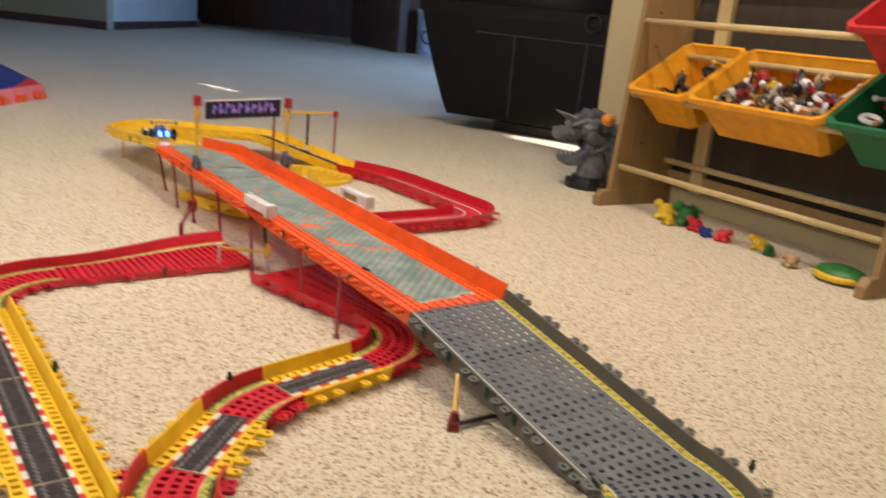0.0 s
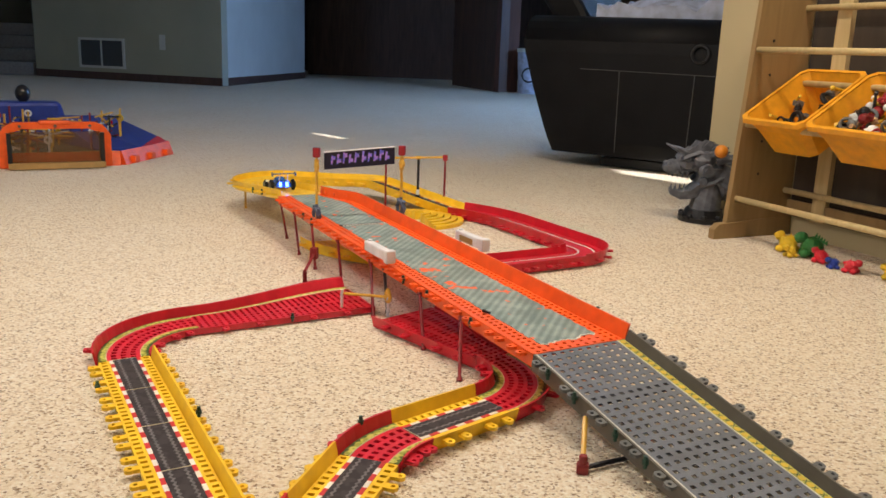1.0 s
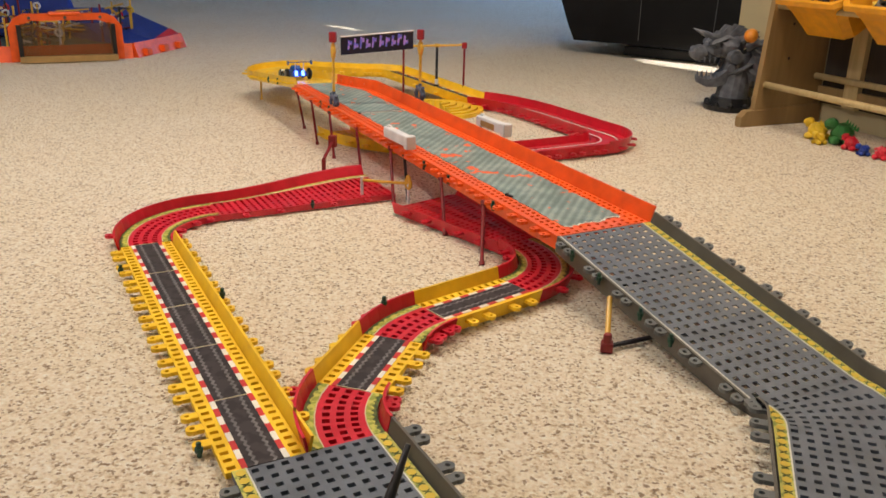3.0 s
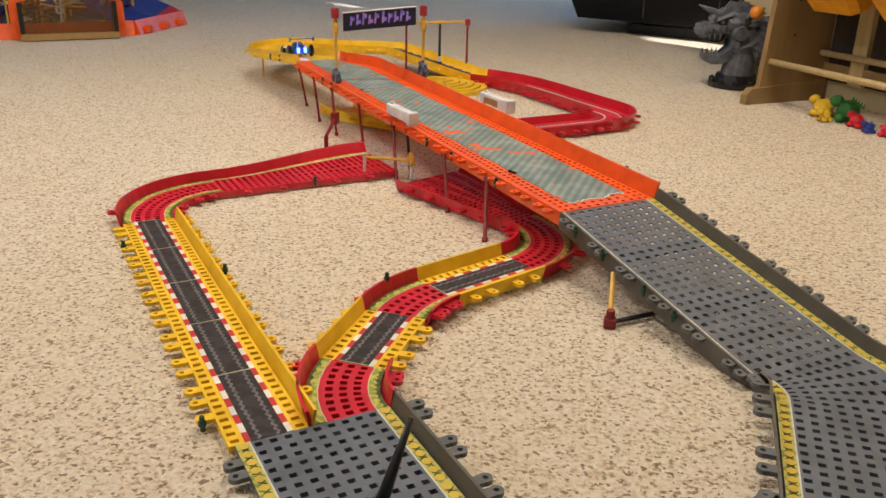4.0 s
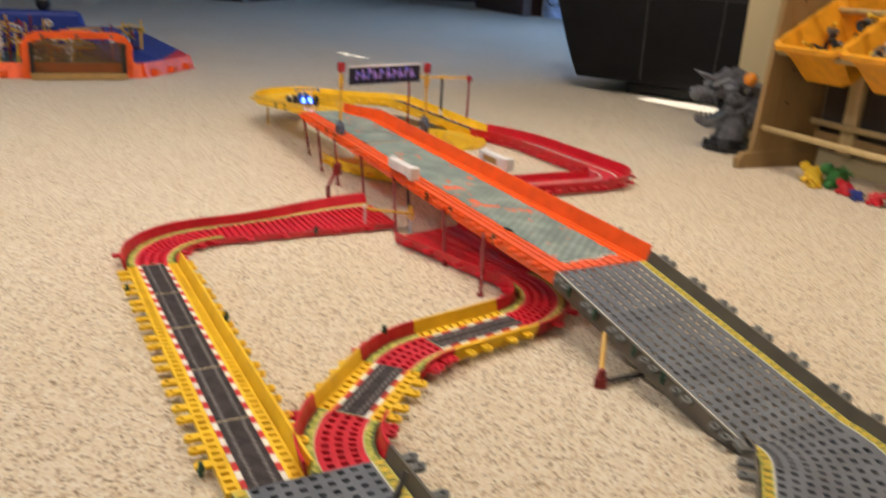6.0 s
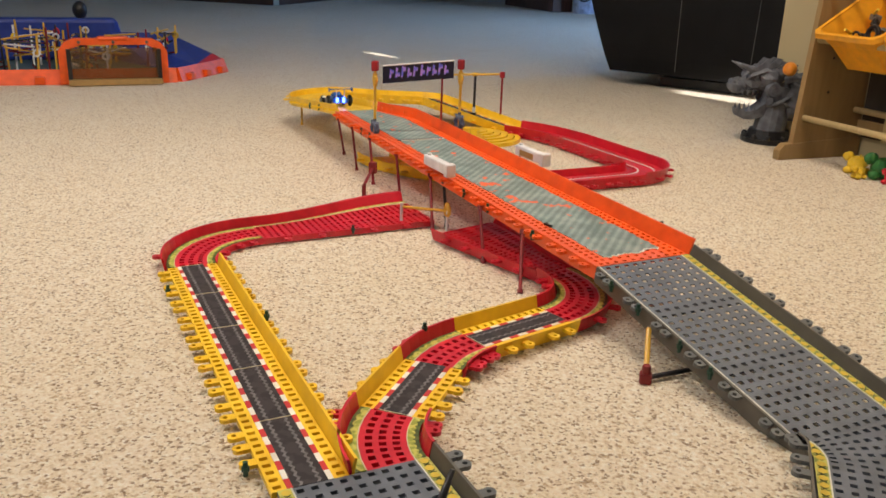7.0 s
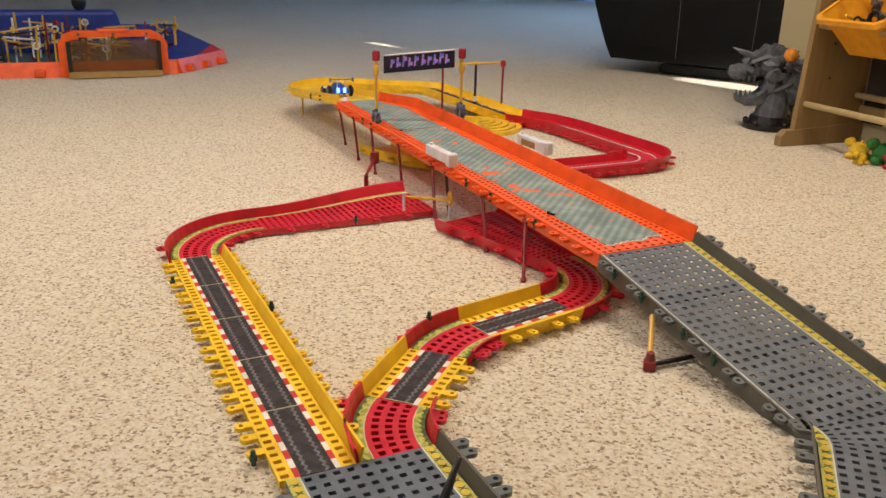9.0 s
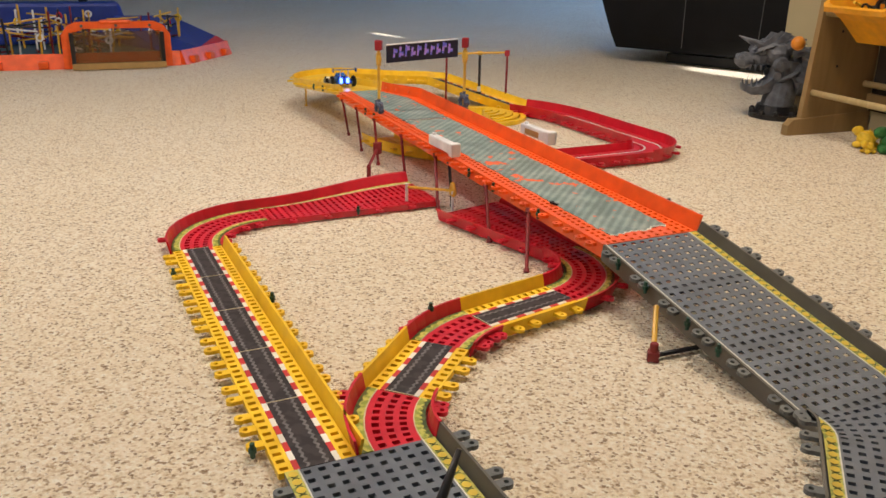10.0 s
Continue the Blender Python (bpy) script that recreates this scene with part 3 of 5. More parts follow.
def torn_edge(c):
    rows = []
    for j in range(45):
        w = -0.064 + 0.116 * j / 44
        s1 = front_of_sheet(w) + 0.001
        s0 = s1 - 0.0015 - 0.007 * max(0.0, noise.noise(Vector((w * 75, 1.7, 4.0))))
        rows.append([c.at(s0, w, TOP + 0.0001), c.at(s1, w, TOP + 0.0001), c.at(s1, w, TOP + 0.0011), c.at(s0, w, TOP + 0.0008)])
    return Build().sweep(rows)


def bridge_plate(m, first, last):
    c = Course(PLATE, flare=-0.62 if last else 0.0, flare_side=-1)
    piece = thing("bridge_plate", "orange perforated bridge plate under a worn sage green sheet", "toy track", m, "orange bridge plates")
    part("deck", deck_build(c, -0.0915, 0.0825, [-0.084, -0.071] + [-0.055 + 0.0165 * k for k in range(7)] * first + [0.060, 0.072], hole=0.0062), ORANGE, piece)
    part("road_sheet", torn_sheet(c, first), SHEET, piece, "worn sage green corrugated sheet with ragged orange spots")
    if first:
        part("torn_edge", torn_edge(c), STRIPE_WHITE, piece, "white torn paper edge of the sheet")
    part("side_wall", wall_build(c, -0.0915, -1, 0.038, lean=0.010), ORANGE, piece)
    part("side_rim", wall_build(c, 0.0825, 1, TOP + 0.001, low=-0.008, lean=0.001), ORANGE, piece)
    tabs_on(piece, c, 0.084, 1, ORANGE, (0.16, 0.36, 0.62, 0.84), 0.012)
    tabs_on(piece, c, -0.1000, -1, ORANGE, (0.16, 0.36, 0.62, 0.84), 0.026)
    return m @ c.end()


m = place(BRIDGE_A, BRIDGE_B, 0, BRIDGE_Z, DECK_RISE)
for i in range(9):
    m = bridge_plate(m, i == 0, i == 8)
FAR = m.copy()
FAR_A, FAR_Z = (FAR.translation - ORIGIN).dot(U), FAR.translation.z

# far yellow curve descending to the red loop
m = place(FAR_A, 0.628, 0, FAR_Z, -5.5)
for i in range(2):
    m = lane_piece("track_straight", "yellow plastic track straight sloping down from the bridge", m, straight(0.238), YELLOW, "bare", "wall", "wall", half=0.066, group="far yellow track")
p = m.translation - ORIGIN
TIP_A, TIP_Z = p.dot(U), m.translation.z
m = place(TIP_A, 0.628, 0, TIP_Z)
m = lane_piece("track_bend", "yellow plastic bend with tall side walls on a post", m, Course(turn=-100, radius=0.12), YELLOW, "bare", "wall", "wall", half=0.066, group="far yellow track")
m = m @ Matrix.Rotation(radians(4.0), 4, "Y")
m = lane_piece("track_straight", "yellow plastic track straight sloping down behind the bridge", m, straight(0.20), YELLOW, "bare", "wall", "wall", half=0.058, group="far yellow track")
p, z = m.translation - ORIGIN, m.translation.z
m = place(p.dot(U), p.dot(V), -100, z)
m = lane_piece("track_bend", "yellow plastic bend with a dark printed road", m, Course(turn=-50, radius=0.15), YELLOW, "dark road", "wall", "wall", half=0.055, group="far yellow track")
p, z = m.translation - ORIGIN, m.translation.z
RED_A, RED_B = 1.680, 1.220
da, db = RED_A - p.dot(U), RED_B - p.dot(V)
run = math.hypot(da, db)
m = place(p.dot(U), p.dot(V), -math.degrees(math.atan2(db, da)), z, -math.degrees(math.atan2(z - 0.001, run)))
for i in range(2):
    m = lane_piece("track_straight", "yellow plastic track straight sloping down to the carpet", m, straight(math.hypot(run, z) / 2), YELLOW, "road", "wall", "wall", half=0.05, group="far yellow track", tab_places=(0.3, 0.8))

# red loop behind the bridge
m = place(RED_A, RED_B, -150)
m = lane_piece("track_bend", "red plastic bend with white lines", m, Course(turn=-30, radius=0.5), RED, "line", "wall", "wall", half=0.05, wall_h=0.038, group="red track")
LOOP_A = (m.translation - ORIGIN).dot(U)
for i in range(2):
    m = lane_piece("track_straight", "red plastic track straight with white lines", m, straight((LOOP_A - 1.10) / 2), RED, "line", "wall", "wall", half=0.05, wall_h=0.038, group="red track")
m = lane_piece("track_bend", "red plastic quarter bend with white lines", m, Course(turn=-90, radius=0.095), RED, "line", "wall", "wall", half=0.05, wall_h=0.038, group="red track")
for i in range(3):
    m = lane_piece("track_straight", "red plastic track straight running under the bridge", m, straight(0.145), RED, "line", "wall", "wall", half=0.05, group="red track")

# red funnel out from under the bridge and round to the yellow lane
m = place(0.85, 0.169, -90)
lane_piece("track_funnel", "red plastic track piece widening towards the bridge", m, Course(0.36, flare=1.9, flare_side=1), RED, "edged", "wall", "skirt", group="red track")
m = place(0.85, 0.169, 90)
lane_piece("track_bend", "red plastic bend with printed hedge borders", m, Course(turn=90, radius=0.15), RED, "hedge", "skirt", "wall", group="red track")

# second lane from the fork
m = place(0.0, 0.107, 0)
m = lane_piece("track_bend", "red plastic bend with printed hedge borders", m, Course(turn=-45, radius=0.143), RED, "hedge", "wall", "wall", group="red track", tab_places=(0.62, 0.8))
m = lane_piece("track_straight", "yellow plastic track straight with printed road lying on carpet", m, straight(), YELLOW, "road", "wall", "tabs", group="yellow track straights")
m = lane_piece("track_bend", "red plastic bend with printed hedge borders", m, Course(turn=-33, radius=0.17), RED, "hedge", "wall", "low wall", group="red track")
m = lane_piece("track_straight", "yellow plastic track straight with printed road lying on carpet", m, straight(0.165), YELLOW, "road", "wall", "low wall", group="yellow track straights")
m = lane_piece("track_bend", "dark red plastic quarter bend with printed hedge borders", m, Course(turn=92, radius=0.14), RED, "hedge", "wall", "low wall", group="red track")
m = lane_piece("track_funnel", "red plastic track piece widening under the bridge", m, Course(0.29, flare=1.7, flare_side=-1), RED, "bare", "low wall", "low wall", group="red track")

# ---- fittings on the track ----
def deck_z(a):
    return BRIDGE_Z + TOP + math.tan(radians(DECK_RISE)) * (a - BRIDGE_A)


def post(name, label, foot, top, r, material, group=""):
    """A plastic rod with a flared clip at each end."""
    base = Matrix.Translation(foot)
    t = Vector(top) - Vector(foot)
    p = thing(name, label, "support post", base, group)
    part("rod", Build().rod((0, 0, 0), t, r, 8), material, p)
    part("foot_clip", Build().rod((0, 0, 0), t * 0.06, r * 1.5, 8), material, p)
    part("top_clip", Build().rod(t * 0.93, t, r * 1.6, 8), material, p)
    return p


LEFT_EDGE, RIGHT_EDGE = BRIDGE_B - 0.083, BRIDGE_B + 0.092
for a, b, top_a in ((0.413, 0.507, 0.485), (0.570, 0.521, 0.645), (0.788, 0.517, 0.875), (1.023, 0.543, 1.065), (1.184, 0.538, 1.240), (1.341, 0.551, 1.372), (1.540, 0.584, 1.485)):
    post("support_post", "dark red plastic rod holding up the orange bridge", spot(a, b), spot(top_a, LEFT_EDGE - 0.004, deck_z(top_a) - 0.012), 0.0032, ROD_RED, "bridge posts")
post("support_post", "black plastic rod under the bridge edge", spot(0.800, 0.555), spot(0.815, LEFT_EDGE, deck_z(0.815) - 0.012), 0.0032, ROD_BLACK)
post("support_post", "yellow plastic rod under the far bend", spot(2.026, 0.602), spot(2.026, 0.602, TIP_Z + 0.006), 0.0035, ROD_YELLOW)
for a in (0.5, 1.0, 1.42):
    post("support_post", "dark red plastic rod holding up the orange bridge", spot(a, 0.705), spot(a, 0.705, deck_z(a) - 0.012), 0.0032, ROD_RED, "bridge posts")

# ramp prop: yellow upright, red corner connector, black cross rod
prop = thing("ramp_prop", "yellow rod on a red corner connector with black cross rod", "support post", Matrix.Translation(spot(0.072, 0.500)))
top = spot(0.118, 0.536, 0.054) - spot(0.072, 0.500)
part("upright_rod", Build().rod((0, 0, 0.008), top, 0.0038, 8), ROD_YELLOW, prop, "orange-yellow plastic rod")
part("corner_connector", Build().box((-0.008, -0.008, 0), (0.008, 0.008, 0.014)).rod((0, 0, 0.012), (0, 0, 0.026), 0.006, 8), ROD_RED, prop, "dark red plastic corner connector", bevel=0.002)
part("cross_rod", Build().rod((0, 0, 0.007), spot(0.066, 0.635, 0.007) - spot(0.072, 0.500), 0.0035, 8), ROD_BLACK, prop, "black plastic rod on the carpet")

# yellow brace beside the funnel, white clips, red crane arm
brace = thing("brace_rod", "yellow plastic brace with ribbed connectors beside the funnel", "support post", Matrix.Translation(spot(0.828, 0.464, 0.045)))
e = spot(0.778, 0.545, 0.042) - spot(0.828, 0.464, 0.045)
part("rod", Build().rod((0, 0, 0), e, 0.003, 8), ROD_YELLOW, brace)
part("connector", Build().torus(e, V, 0.010, 0.004, 10, 6).torus(e + Vector((0, 0, 0.010)), V, 0.006, 0.003, 10, 6), ROD_YELLOW, brace)
part("upright_clip", Build().rod((0, 0, 0.008), (0, 0, -0.030), 0.0035, 8), WHITE, brace, "white plastic clip")
part("upright_clip", Build().rod(e, e - Vector((0, 0, 0.048)), 0.0032, 8), WHITE, brace, "white plastic clip")
arm = thing("crane_arm", "dark red bent plastic arm at the funnel corner", "toy part", Matrix.Translation(spot(1.02, 0.452, 0)))
part("upright_rod", Build().rod((0, 0, 0.0), (0, 0, 0.045), 0.005, 8), ROD_RED, arm)
part("slanted_rod", Build().rod((0, 0, 0.045), spot(1.09, 0.50, 0.066) - spot(1.02, 0.452, 0), 0.0036, 8), ROD_RED, arm)
part("end_connector", Build().box((-0.008, -0.008, -0.012), (0.008, 0.008, 0.014)), ROD_RED, arm, m=Matrix.Translation(spot(1.09, 0.50, 0.066) - spot(1.02, 0.452, 0)))


def barrier(m, label):
    """White hollow block with a rounded end, clipped over the bridge edge."""
    t = thing("barrier_block", label, "toy part", m, "white barriers")
    part("beam", Build().box((-0.052, -0.009, 0), (0.052, 0.009, 0.022)), WHITE, t, bevel=0.003)
    part("end_cap", Build().box((-0.066, -0.011, -0.004), (-0.050, 0.011, 0.024)), WHITE, t, bevel=0.003)
    part("rivet", Build().rod((0.040, 0, 0.022), (0.040, 0, 0.026), 0.005, 8), WHITE, t)
    if "label" in label:
        part("side_label", Build().box((-0.025, 0.0091, 0.003), (0.030, 0.0100, 0.015)), TAN, t, "tan rubbed paper label")
    return t


barrier(place(0.835, LEFT_EDGE - 0.006, 0, deck_z(0.835) + 0.008), "white plastic barrier block on the bridge edge")
barrier(place(0.800, RIGHT_EDGE + 0.022, 0, deck_z(0.80) + 0.025), "white plastic barrier block with tan label on the bridge wall")

# joint strip across the bridge and a stray black clip
strip = thing("joint_strip", "dark strip with white dashes across the bridge joint", "toy part", place(1.128, BRIDGE_B, 0, deck_z(1.128) + 0.0012))
part("dark_strip", Build().box((-0.004, -0.064, 0), (0.004, 0.056, 0.0014)), BLACK, strip)
for k in range(14):
    part("white_dash", Build().box((-0.0095, -0.062 + 0.0083 * k, 0), (-0.0042, -0.0570 + 0.0083 * k, 0.0018)), STRIPE_WHITE, strip)
clip = thing("loose_clip", "small black plastic clip lying on the bridge sheet", "toy part", place(0.455, LEFT_EDGE + 0.03, 15, deck_z(0.455) + 0.0014))
part("clip_body", Build().box((-0.006, -0.002, 0), (0.006, 0.002, 0.003)), BLACK, clip)
part("clip_head", Build().box((0.006, -0.003, 0), (0.009, 0.003, 0.004)), BLACK, clip)

# banner gate over the bridge
GATE_L, GATE_R = (1.235, 0.560), (1.170, 0.762)
g0 = spot(*GATE_L, deck_z(1.235) - 0.004)
gate = thing("banner_gate", "yellow posts with red tops holding a dark printed banner", "toy sign", Matrix.Translation(g0))
for (a, b), h in ((GATE_L, 0.165), (GATE_R, 0.174)):
    foot = spot(a, b, deck_z(a)) - g0
    part("gate_post", Build().rod(foot, foot + Vector((0, 0, h)), 0.0036, 8), ROD_YELLOW, gate)
    part("post_connector", Build().torus(foot + Vector((0, 0, h - 0.035)), V, 0.009, 0.004, 10, 6).rod(foot + Vector((0, 0, h - 0.05)), foot + Vector((0, 0, h - 0.02)), 0.006, 8), ROD_YELLOW, gate)
    part("top_connector", Build().box((-0.008, -0.008, -0.014), (0.008, 0.008, 0.010), Matrix.Translation(foot + Vector((0, 0, h)))), CLIP_RED, gate, "red plastic connector", bevel=0.002)
    foot += Vector((0, 0, 0.020 if b > 0.7 else 0.0))
    base = Build().torus(foot + Vector((0, 0, 0.008)), V, 0.014, 0.007, 10, 6)
    for k in range(8):
        d = Vector((0, 0, 1)) * math.sin(k * math.pi / 4) + U * math.cos(k * math.pi / 4)
        base.rod(foot + Vector((0, 0, 0.008)) + d * 0.012, foot + Vector((0, 0, 0.008)) + d * 0.026, 0.0042, 6)
    part("foot_connector", base, PEG_BLUE, gate, "dark blue-grey star connector")
pl, pr = spot(1.228, 0.577) - g0, spot(1.176, 0.745) - g0
pl.z, pr.z = deck_z(1.228) + 0.121 - g0.z, deck_z(1.176) + 0.138 - g0.z
across = (pr - pl)
face = Vector((across.y, -across.x, 0)).normalized()
sheet_up = Vector((0, 0, 0.043))
part("banner_sheet", Build().sweep([[pl, pl + sheet_up, pl + sheet_up - face * 0.002, pl - face * 0.002], [pr, pr + sheet_up, pr + sheet_up - face * 0.002, pr - face * 0.002]]), BANNER, gate, "dark blue-black printed banner sheet")
part("top_rail", Build().rod(pl + sheet_up, pr + sheet_up, 0.002, 6), WHITE, gate, "pale top rail")
# the mark on the banner, as slanted bars in its colours
for k in range(10):
    f0 = 0.09 + 0.083 * k + (0.02 if k > 4 else 0)
    o = pl + across * f0 + sheet_up * (0.26 + 0.008 * (k % 3)) + face * 0.0012
    w, h = across * 0.070, sheet_up * (0.54 + 0.06 * ((k * 7) % 3))
    slant = across * 0.012
    bar = Build().sweep([[o, o + h + slant, o + h * 0.9 + slant * 1.5 + w * 0.35, o + w * 0.38], [o + face * 0.0008, o + h + slant + face * 0.0008, o + h * 0.9 + slant * 1.5 + w * 0.35 + face * 0.0008, o + w * 0.38 + face * 0.0008]])
    q = o + w * 0.42 + h * (0.12 if k % 2 else 0.5)
    bar.sweep([[q, q + h * 0.36, q + h * 0.36 + w * 0.55, q + w * 0.55], [q + face * 0.0008, q + h * 0.36 + face * 0.0008, q + h * 0.36 + w * 0.55 + face * 0.0008, q + w * 0.55 + face * 0.0008]])
    part("mark_bar", bar, LETTER, gate, "violet-blue printed mark")

# second gantry over the yellow lane
gantry = thing("gantry", "yellow crossbar on dark red poles with a hanging black rod", "toy sign", Matrix.Translation(spot(1.75, 1.23)))
g0 = spot(1.75, 1.23)
for a, b in ((1.79, 1.232), (1.89, 1.055)):
    f = spot(a, b) - g0
    part("pole", Build().rod(f, f + Vector((0, 0, 0.178)), 0.0036, 8), ROD_RED, gantry, "dark red plastic pole")
f1, f2 = spot(1.79, 1.232, 0.182) - g0, spot(1.89, 1.055, 0.172) - g0
part("crossbar", Build().rod(f1, f2, 0.0036, 8), ROD_YELLOW, gantry)
part("corner_connector", Build().box((-0.008, -0.008, -0.012), (0.008, 0.008, 0.008), Matrix.Translation(f1)), CLIP_RED, gantry, "red plastic connector", bevel=0.002)
h = f1 + (f2 - f1) * 0.45
part("hanging_rod", Build().rod(h, h - Vector((0, 0, 0.145)), 0.0045, 8).box((-0.008, -0.008, -0.150), (0.008, 0.008, -0.128), Matrix.Translation(h)), ROD_BLACK, gantry, "black plastic rod")
part("rod_clip", Build().rod(h - Vector((0, 0, 0.11)), h - Vector((0, 0, 0.128)), 0.006, 8), WHITE, gantry, "white plastic clip")
part("bar_connector", Build().rod(h + (f2 - f1) * 0.04, h - (f2 - f1) * 0.04, 0.0065, 8), ROD_YELLOW, gantry)

# fan-shaped yellow apron with raised rings inside the bend
apron = thing("track_apron", "yellow fan-shaped track piece with raised rings on carpet", "toy track", place(1.64, 1.055, 0, 0.0))
for i in range(6):
    rows = []
    for k in range(19):
        ang = radians(-185 + 10.5 * k)
        r0, r1, z = 0.02 + 0.022 * i, 0.02 + 0.022 * (i + 1) - 0.004, 0.030 - 0.0035 * i
        rows.append([Vector((r * math.cos(ang), r * math.sin(ang), zz)) for r, zz in ((r0, 0.001), (r1, 0.001), (r1, z), (r0, z))])
    part("ring", Build().sweep(rows), YELLOW, apron)

# yellow bend lying under the bridge
m = place(1.42, 0.63, 180)
m = lane_piece("track_bend", "yellow plastic bend lying in the shade under the bridge", m, Course(turn=40, radius=0.32), YELLOW, "bare", "wall", "wall", group="shaded yellow track")
m = lane_piece("track_straight", "yellow plastic plate lying in the shade under the bridge", m, straight(0.11), YELLOW, "bare", "skirt", "wall", group="shaded yellow track")
# black tapered lever standing on the grey fork
lever = thing("lever", "black tapered plastic lever standing on the grey track", "toy part", Matrix.Translation(spot(-0.150, 0.073, TOP)))
part("shaft", Build().rod((0, 0, 0.002), V * 0.036 + U * 0.012 + Vector((0, 0, 0.078)), 0.0068, 12, 0.0026), ROD_BLACK, lever, smooth=True)
part("foot", Build().rod((0, 0, 0), (0, 0, 0.010), 0.0085, 12), ROD_BLACK, lever, bevel=0.001)


def peg(a, b, z=TOP, material=PEG_GREEN):
    p = thing("connector_peg", "small dark green plastic peg standing in a track tab", "peg", Matrix.Translation(spot(a, b, z)), "green pegs")
    part("pin", Build().rod((0, 0, -0.006), (0, 0, 0.011), 0.0028, 8), material, p)
    part("head", Build().rod((0, 0, 0.000), (0, 0, 0.005), 0.0044, 8), material, p)
    return p


PEG_EDGE = LEFT_EDGE - 0.012
for a, b, z in ((0.594, -0.036, 0.012), (0.41, 0.077, 0.024), (0.051, -0.036, 0.012), (0.274, 0.268, 0.030), (0.805, 0.35, 0.012), (-0.262, 0.175, 0.020), (-0.189, -0.034, 0.012), (-0.21, 0.752, 0.026),
                (0.215, PEG_EDGE, 0.078), (0.150, PEG_EDGE, 0.066), (0.06, PEG_EDGE, 0.049), (0.0, PEG_EDGE, 0.038)):
    peg(a, b, z)
for a in (0.44, 0.60, 0.70, 1.22, 1.28):
    peg(a, PEG_EDGE, deck_z(a) - 0.008)
for a in (0.36, 0.84):
    peg(a, RIGHT_EDGE + 0.020, deck_z(a) + 0.012)
for a in (1.66, 1.75):
    peg(a, 0.548, FAR_Z + 0.014 - 0.096 * (a - FAR_A))


# ---- race car ----
def race_car(m):
    car = thing("race_car", "small blue toy race car with rear wing and lit tail lights", "toy car", m)
    def hull(sections):
        rows = []
        for x, w, z0, z1 in sections:
            rows.append([Vector((x, -w, z0)), Vector((x, w, z0)), Vector((x, w * 1.02, (z0 + z1) / 2)), Vector((x, w * 0.62, z1)), Vector((x, -w * 0.62, z1)), Vector((x, -w * 1.02, (z0 + z1) / 2))])
        return Build().sweep(rows)
    part("body", hull([(0.062, 0.016, 0.010, 0.017), (0.050, 0.024, 0.008, 0.022), (0.025, 0.023, 0.008, 0.028), (0.000, 0.020, 0.008, 0.031), (-0.030, 0.022, 0.008, 0.031), (-0.052, 0.024, 0.010, 0.028)]), CAR_BLUE, car, smooth=False)
    part("cockpit", hull([(0.020, 0.010, 0.026, 0.029), (0.006, 0.014, 0.026, 0.040), (-0.018, 0.013, 0.026, 0.041), (-0.036, 0.009, 0.026, 0.032)]), CAR_BLUE, car)
    part("windscreen", hull([(0.021, 0.009, 0.028, 0.031), (0.010, 0.0125, 0.029, 0.0395)]), BLACK, car, "black windscreen")
    part("nose_panel", Build().box((0.026, -0.010, 0.0265), (0.052, 0.010, 0.0272), taper=0.8), STRIPE_RED, car, "orange-red nose panel")
    part("front_wing", Build().box((0.058, -0.032, 0.006), (0.072, 0.032, 0.009)), CAR_BLUE, car)
    wing = part("rear_wing", Build().box((-0.066, -0.034, 0.050), (-0.050, 0.034, 0.0525)).box((-0.068, -0.0355, 0.044), (-0.048, -0.034, 0.056)).box((-0.068, 0.034, 0.044), (-0.048, 0.0355, 0.056)), CAR_BLUE, car)
    for s in (-1, 1):
        part("wing_strut", Build().rod((-0.050, s * 0.012, 0.026), (-0.058, s * 0.012, 0.051), 0.0018, 6), WHITE, wing, "white strut")
        part("tail_light", Build().box((-0.0545, s * 0.010 - 0.004, 0.012), (-0.0522, s * 0.010 + 0.004, 0.026)), GLOW_BLUE, car, "glowing blue tail light")
        part("fender", Build().box((0.022, s * 0.030 - 0.006, 0.024), (0.052, s * 0.030 + 0.006, 0.028), taper=0.7), STRIPE_WHITE, car, "white front fender")
        for x, r in ((0.040, 0.0145), (-0.036, 0.0165)):
            wheel = part("wheel", Build().rod((x, s * 0.026, r), (x, s * 0.040, r), r * 0.58, 14), TAB_GREY, car)
            part("tyre", Build().torus((x, s * 0.033, r), (0, 1, 0), r * 0.74, r * 0.30, 16, 8), RUBBER, wheel, "black rubber tyre", smooth=True)
    return car


race_car(place(1.74, 0.628, -4, FAR_Z + TOP + 0.0005 - 0.0963 * (1.74 - FAR_A), -5.5))


# ---- large things of the room ----
wall("wall_left_block", (-7.5, 10.9), (-4.46, 10.23), 2.4, WALL_PAINT, 0.12, label="grey-green painted wall with a return air vent", base=BASE_WOOD)
# return of the same block; daylight is put into its paler colour
wall("wall_left_return", (-4.462, 10.36), (-4.60, 13.9), 2.4, WALL_PALE, 0.12, label="wall end whose pale blue-white colour carries the daylight", base=BASE_WOOD)
wall("wall_wood_back", (-5.2, 15.9), (-2.1, 15.9), 2.4, DARK_WOOD, 0.12, label="dark wood panelled wall")
wall("wall_wood_side", (-2.03, 13.6), (-1.1, 11.75), 2.4, DARK_WOOD, 0.12, label="dark wood panelled wall")
wall("wall_wood_end", (-1.1, 11.75), (-0.86, 11.95), 2.4, RED_WOOD, 0.12, label="red-brown wooden wall end")
wall("wall_cream_partition", (0.50, 3.14), (1.45, 1.68), 2.4, WALL_CREAM, 0.05, label="cream painted partition behind the toy shelf")

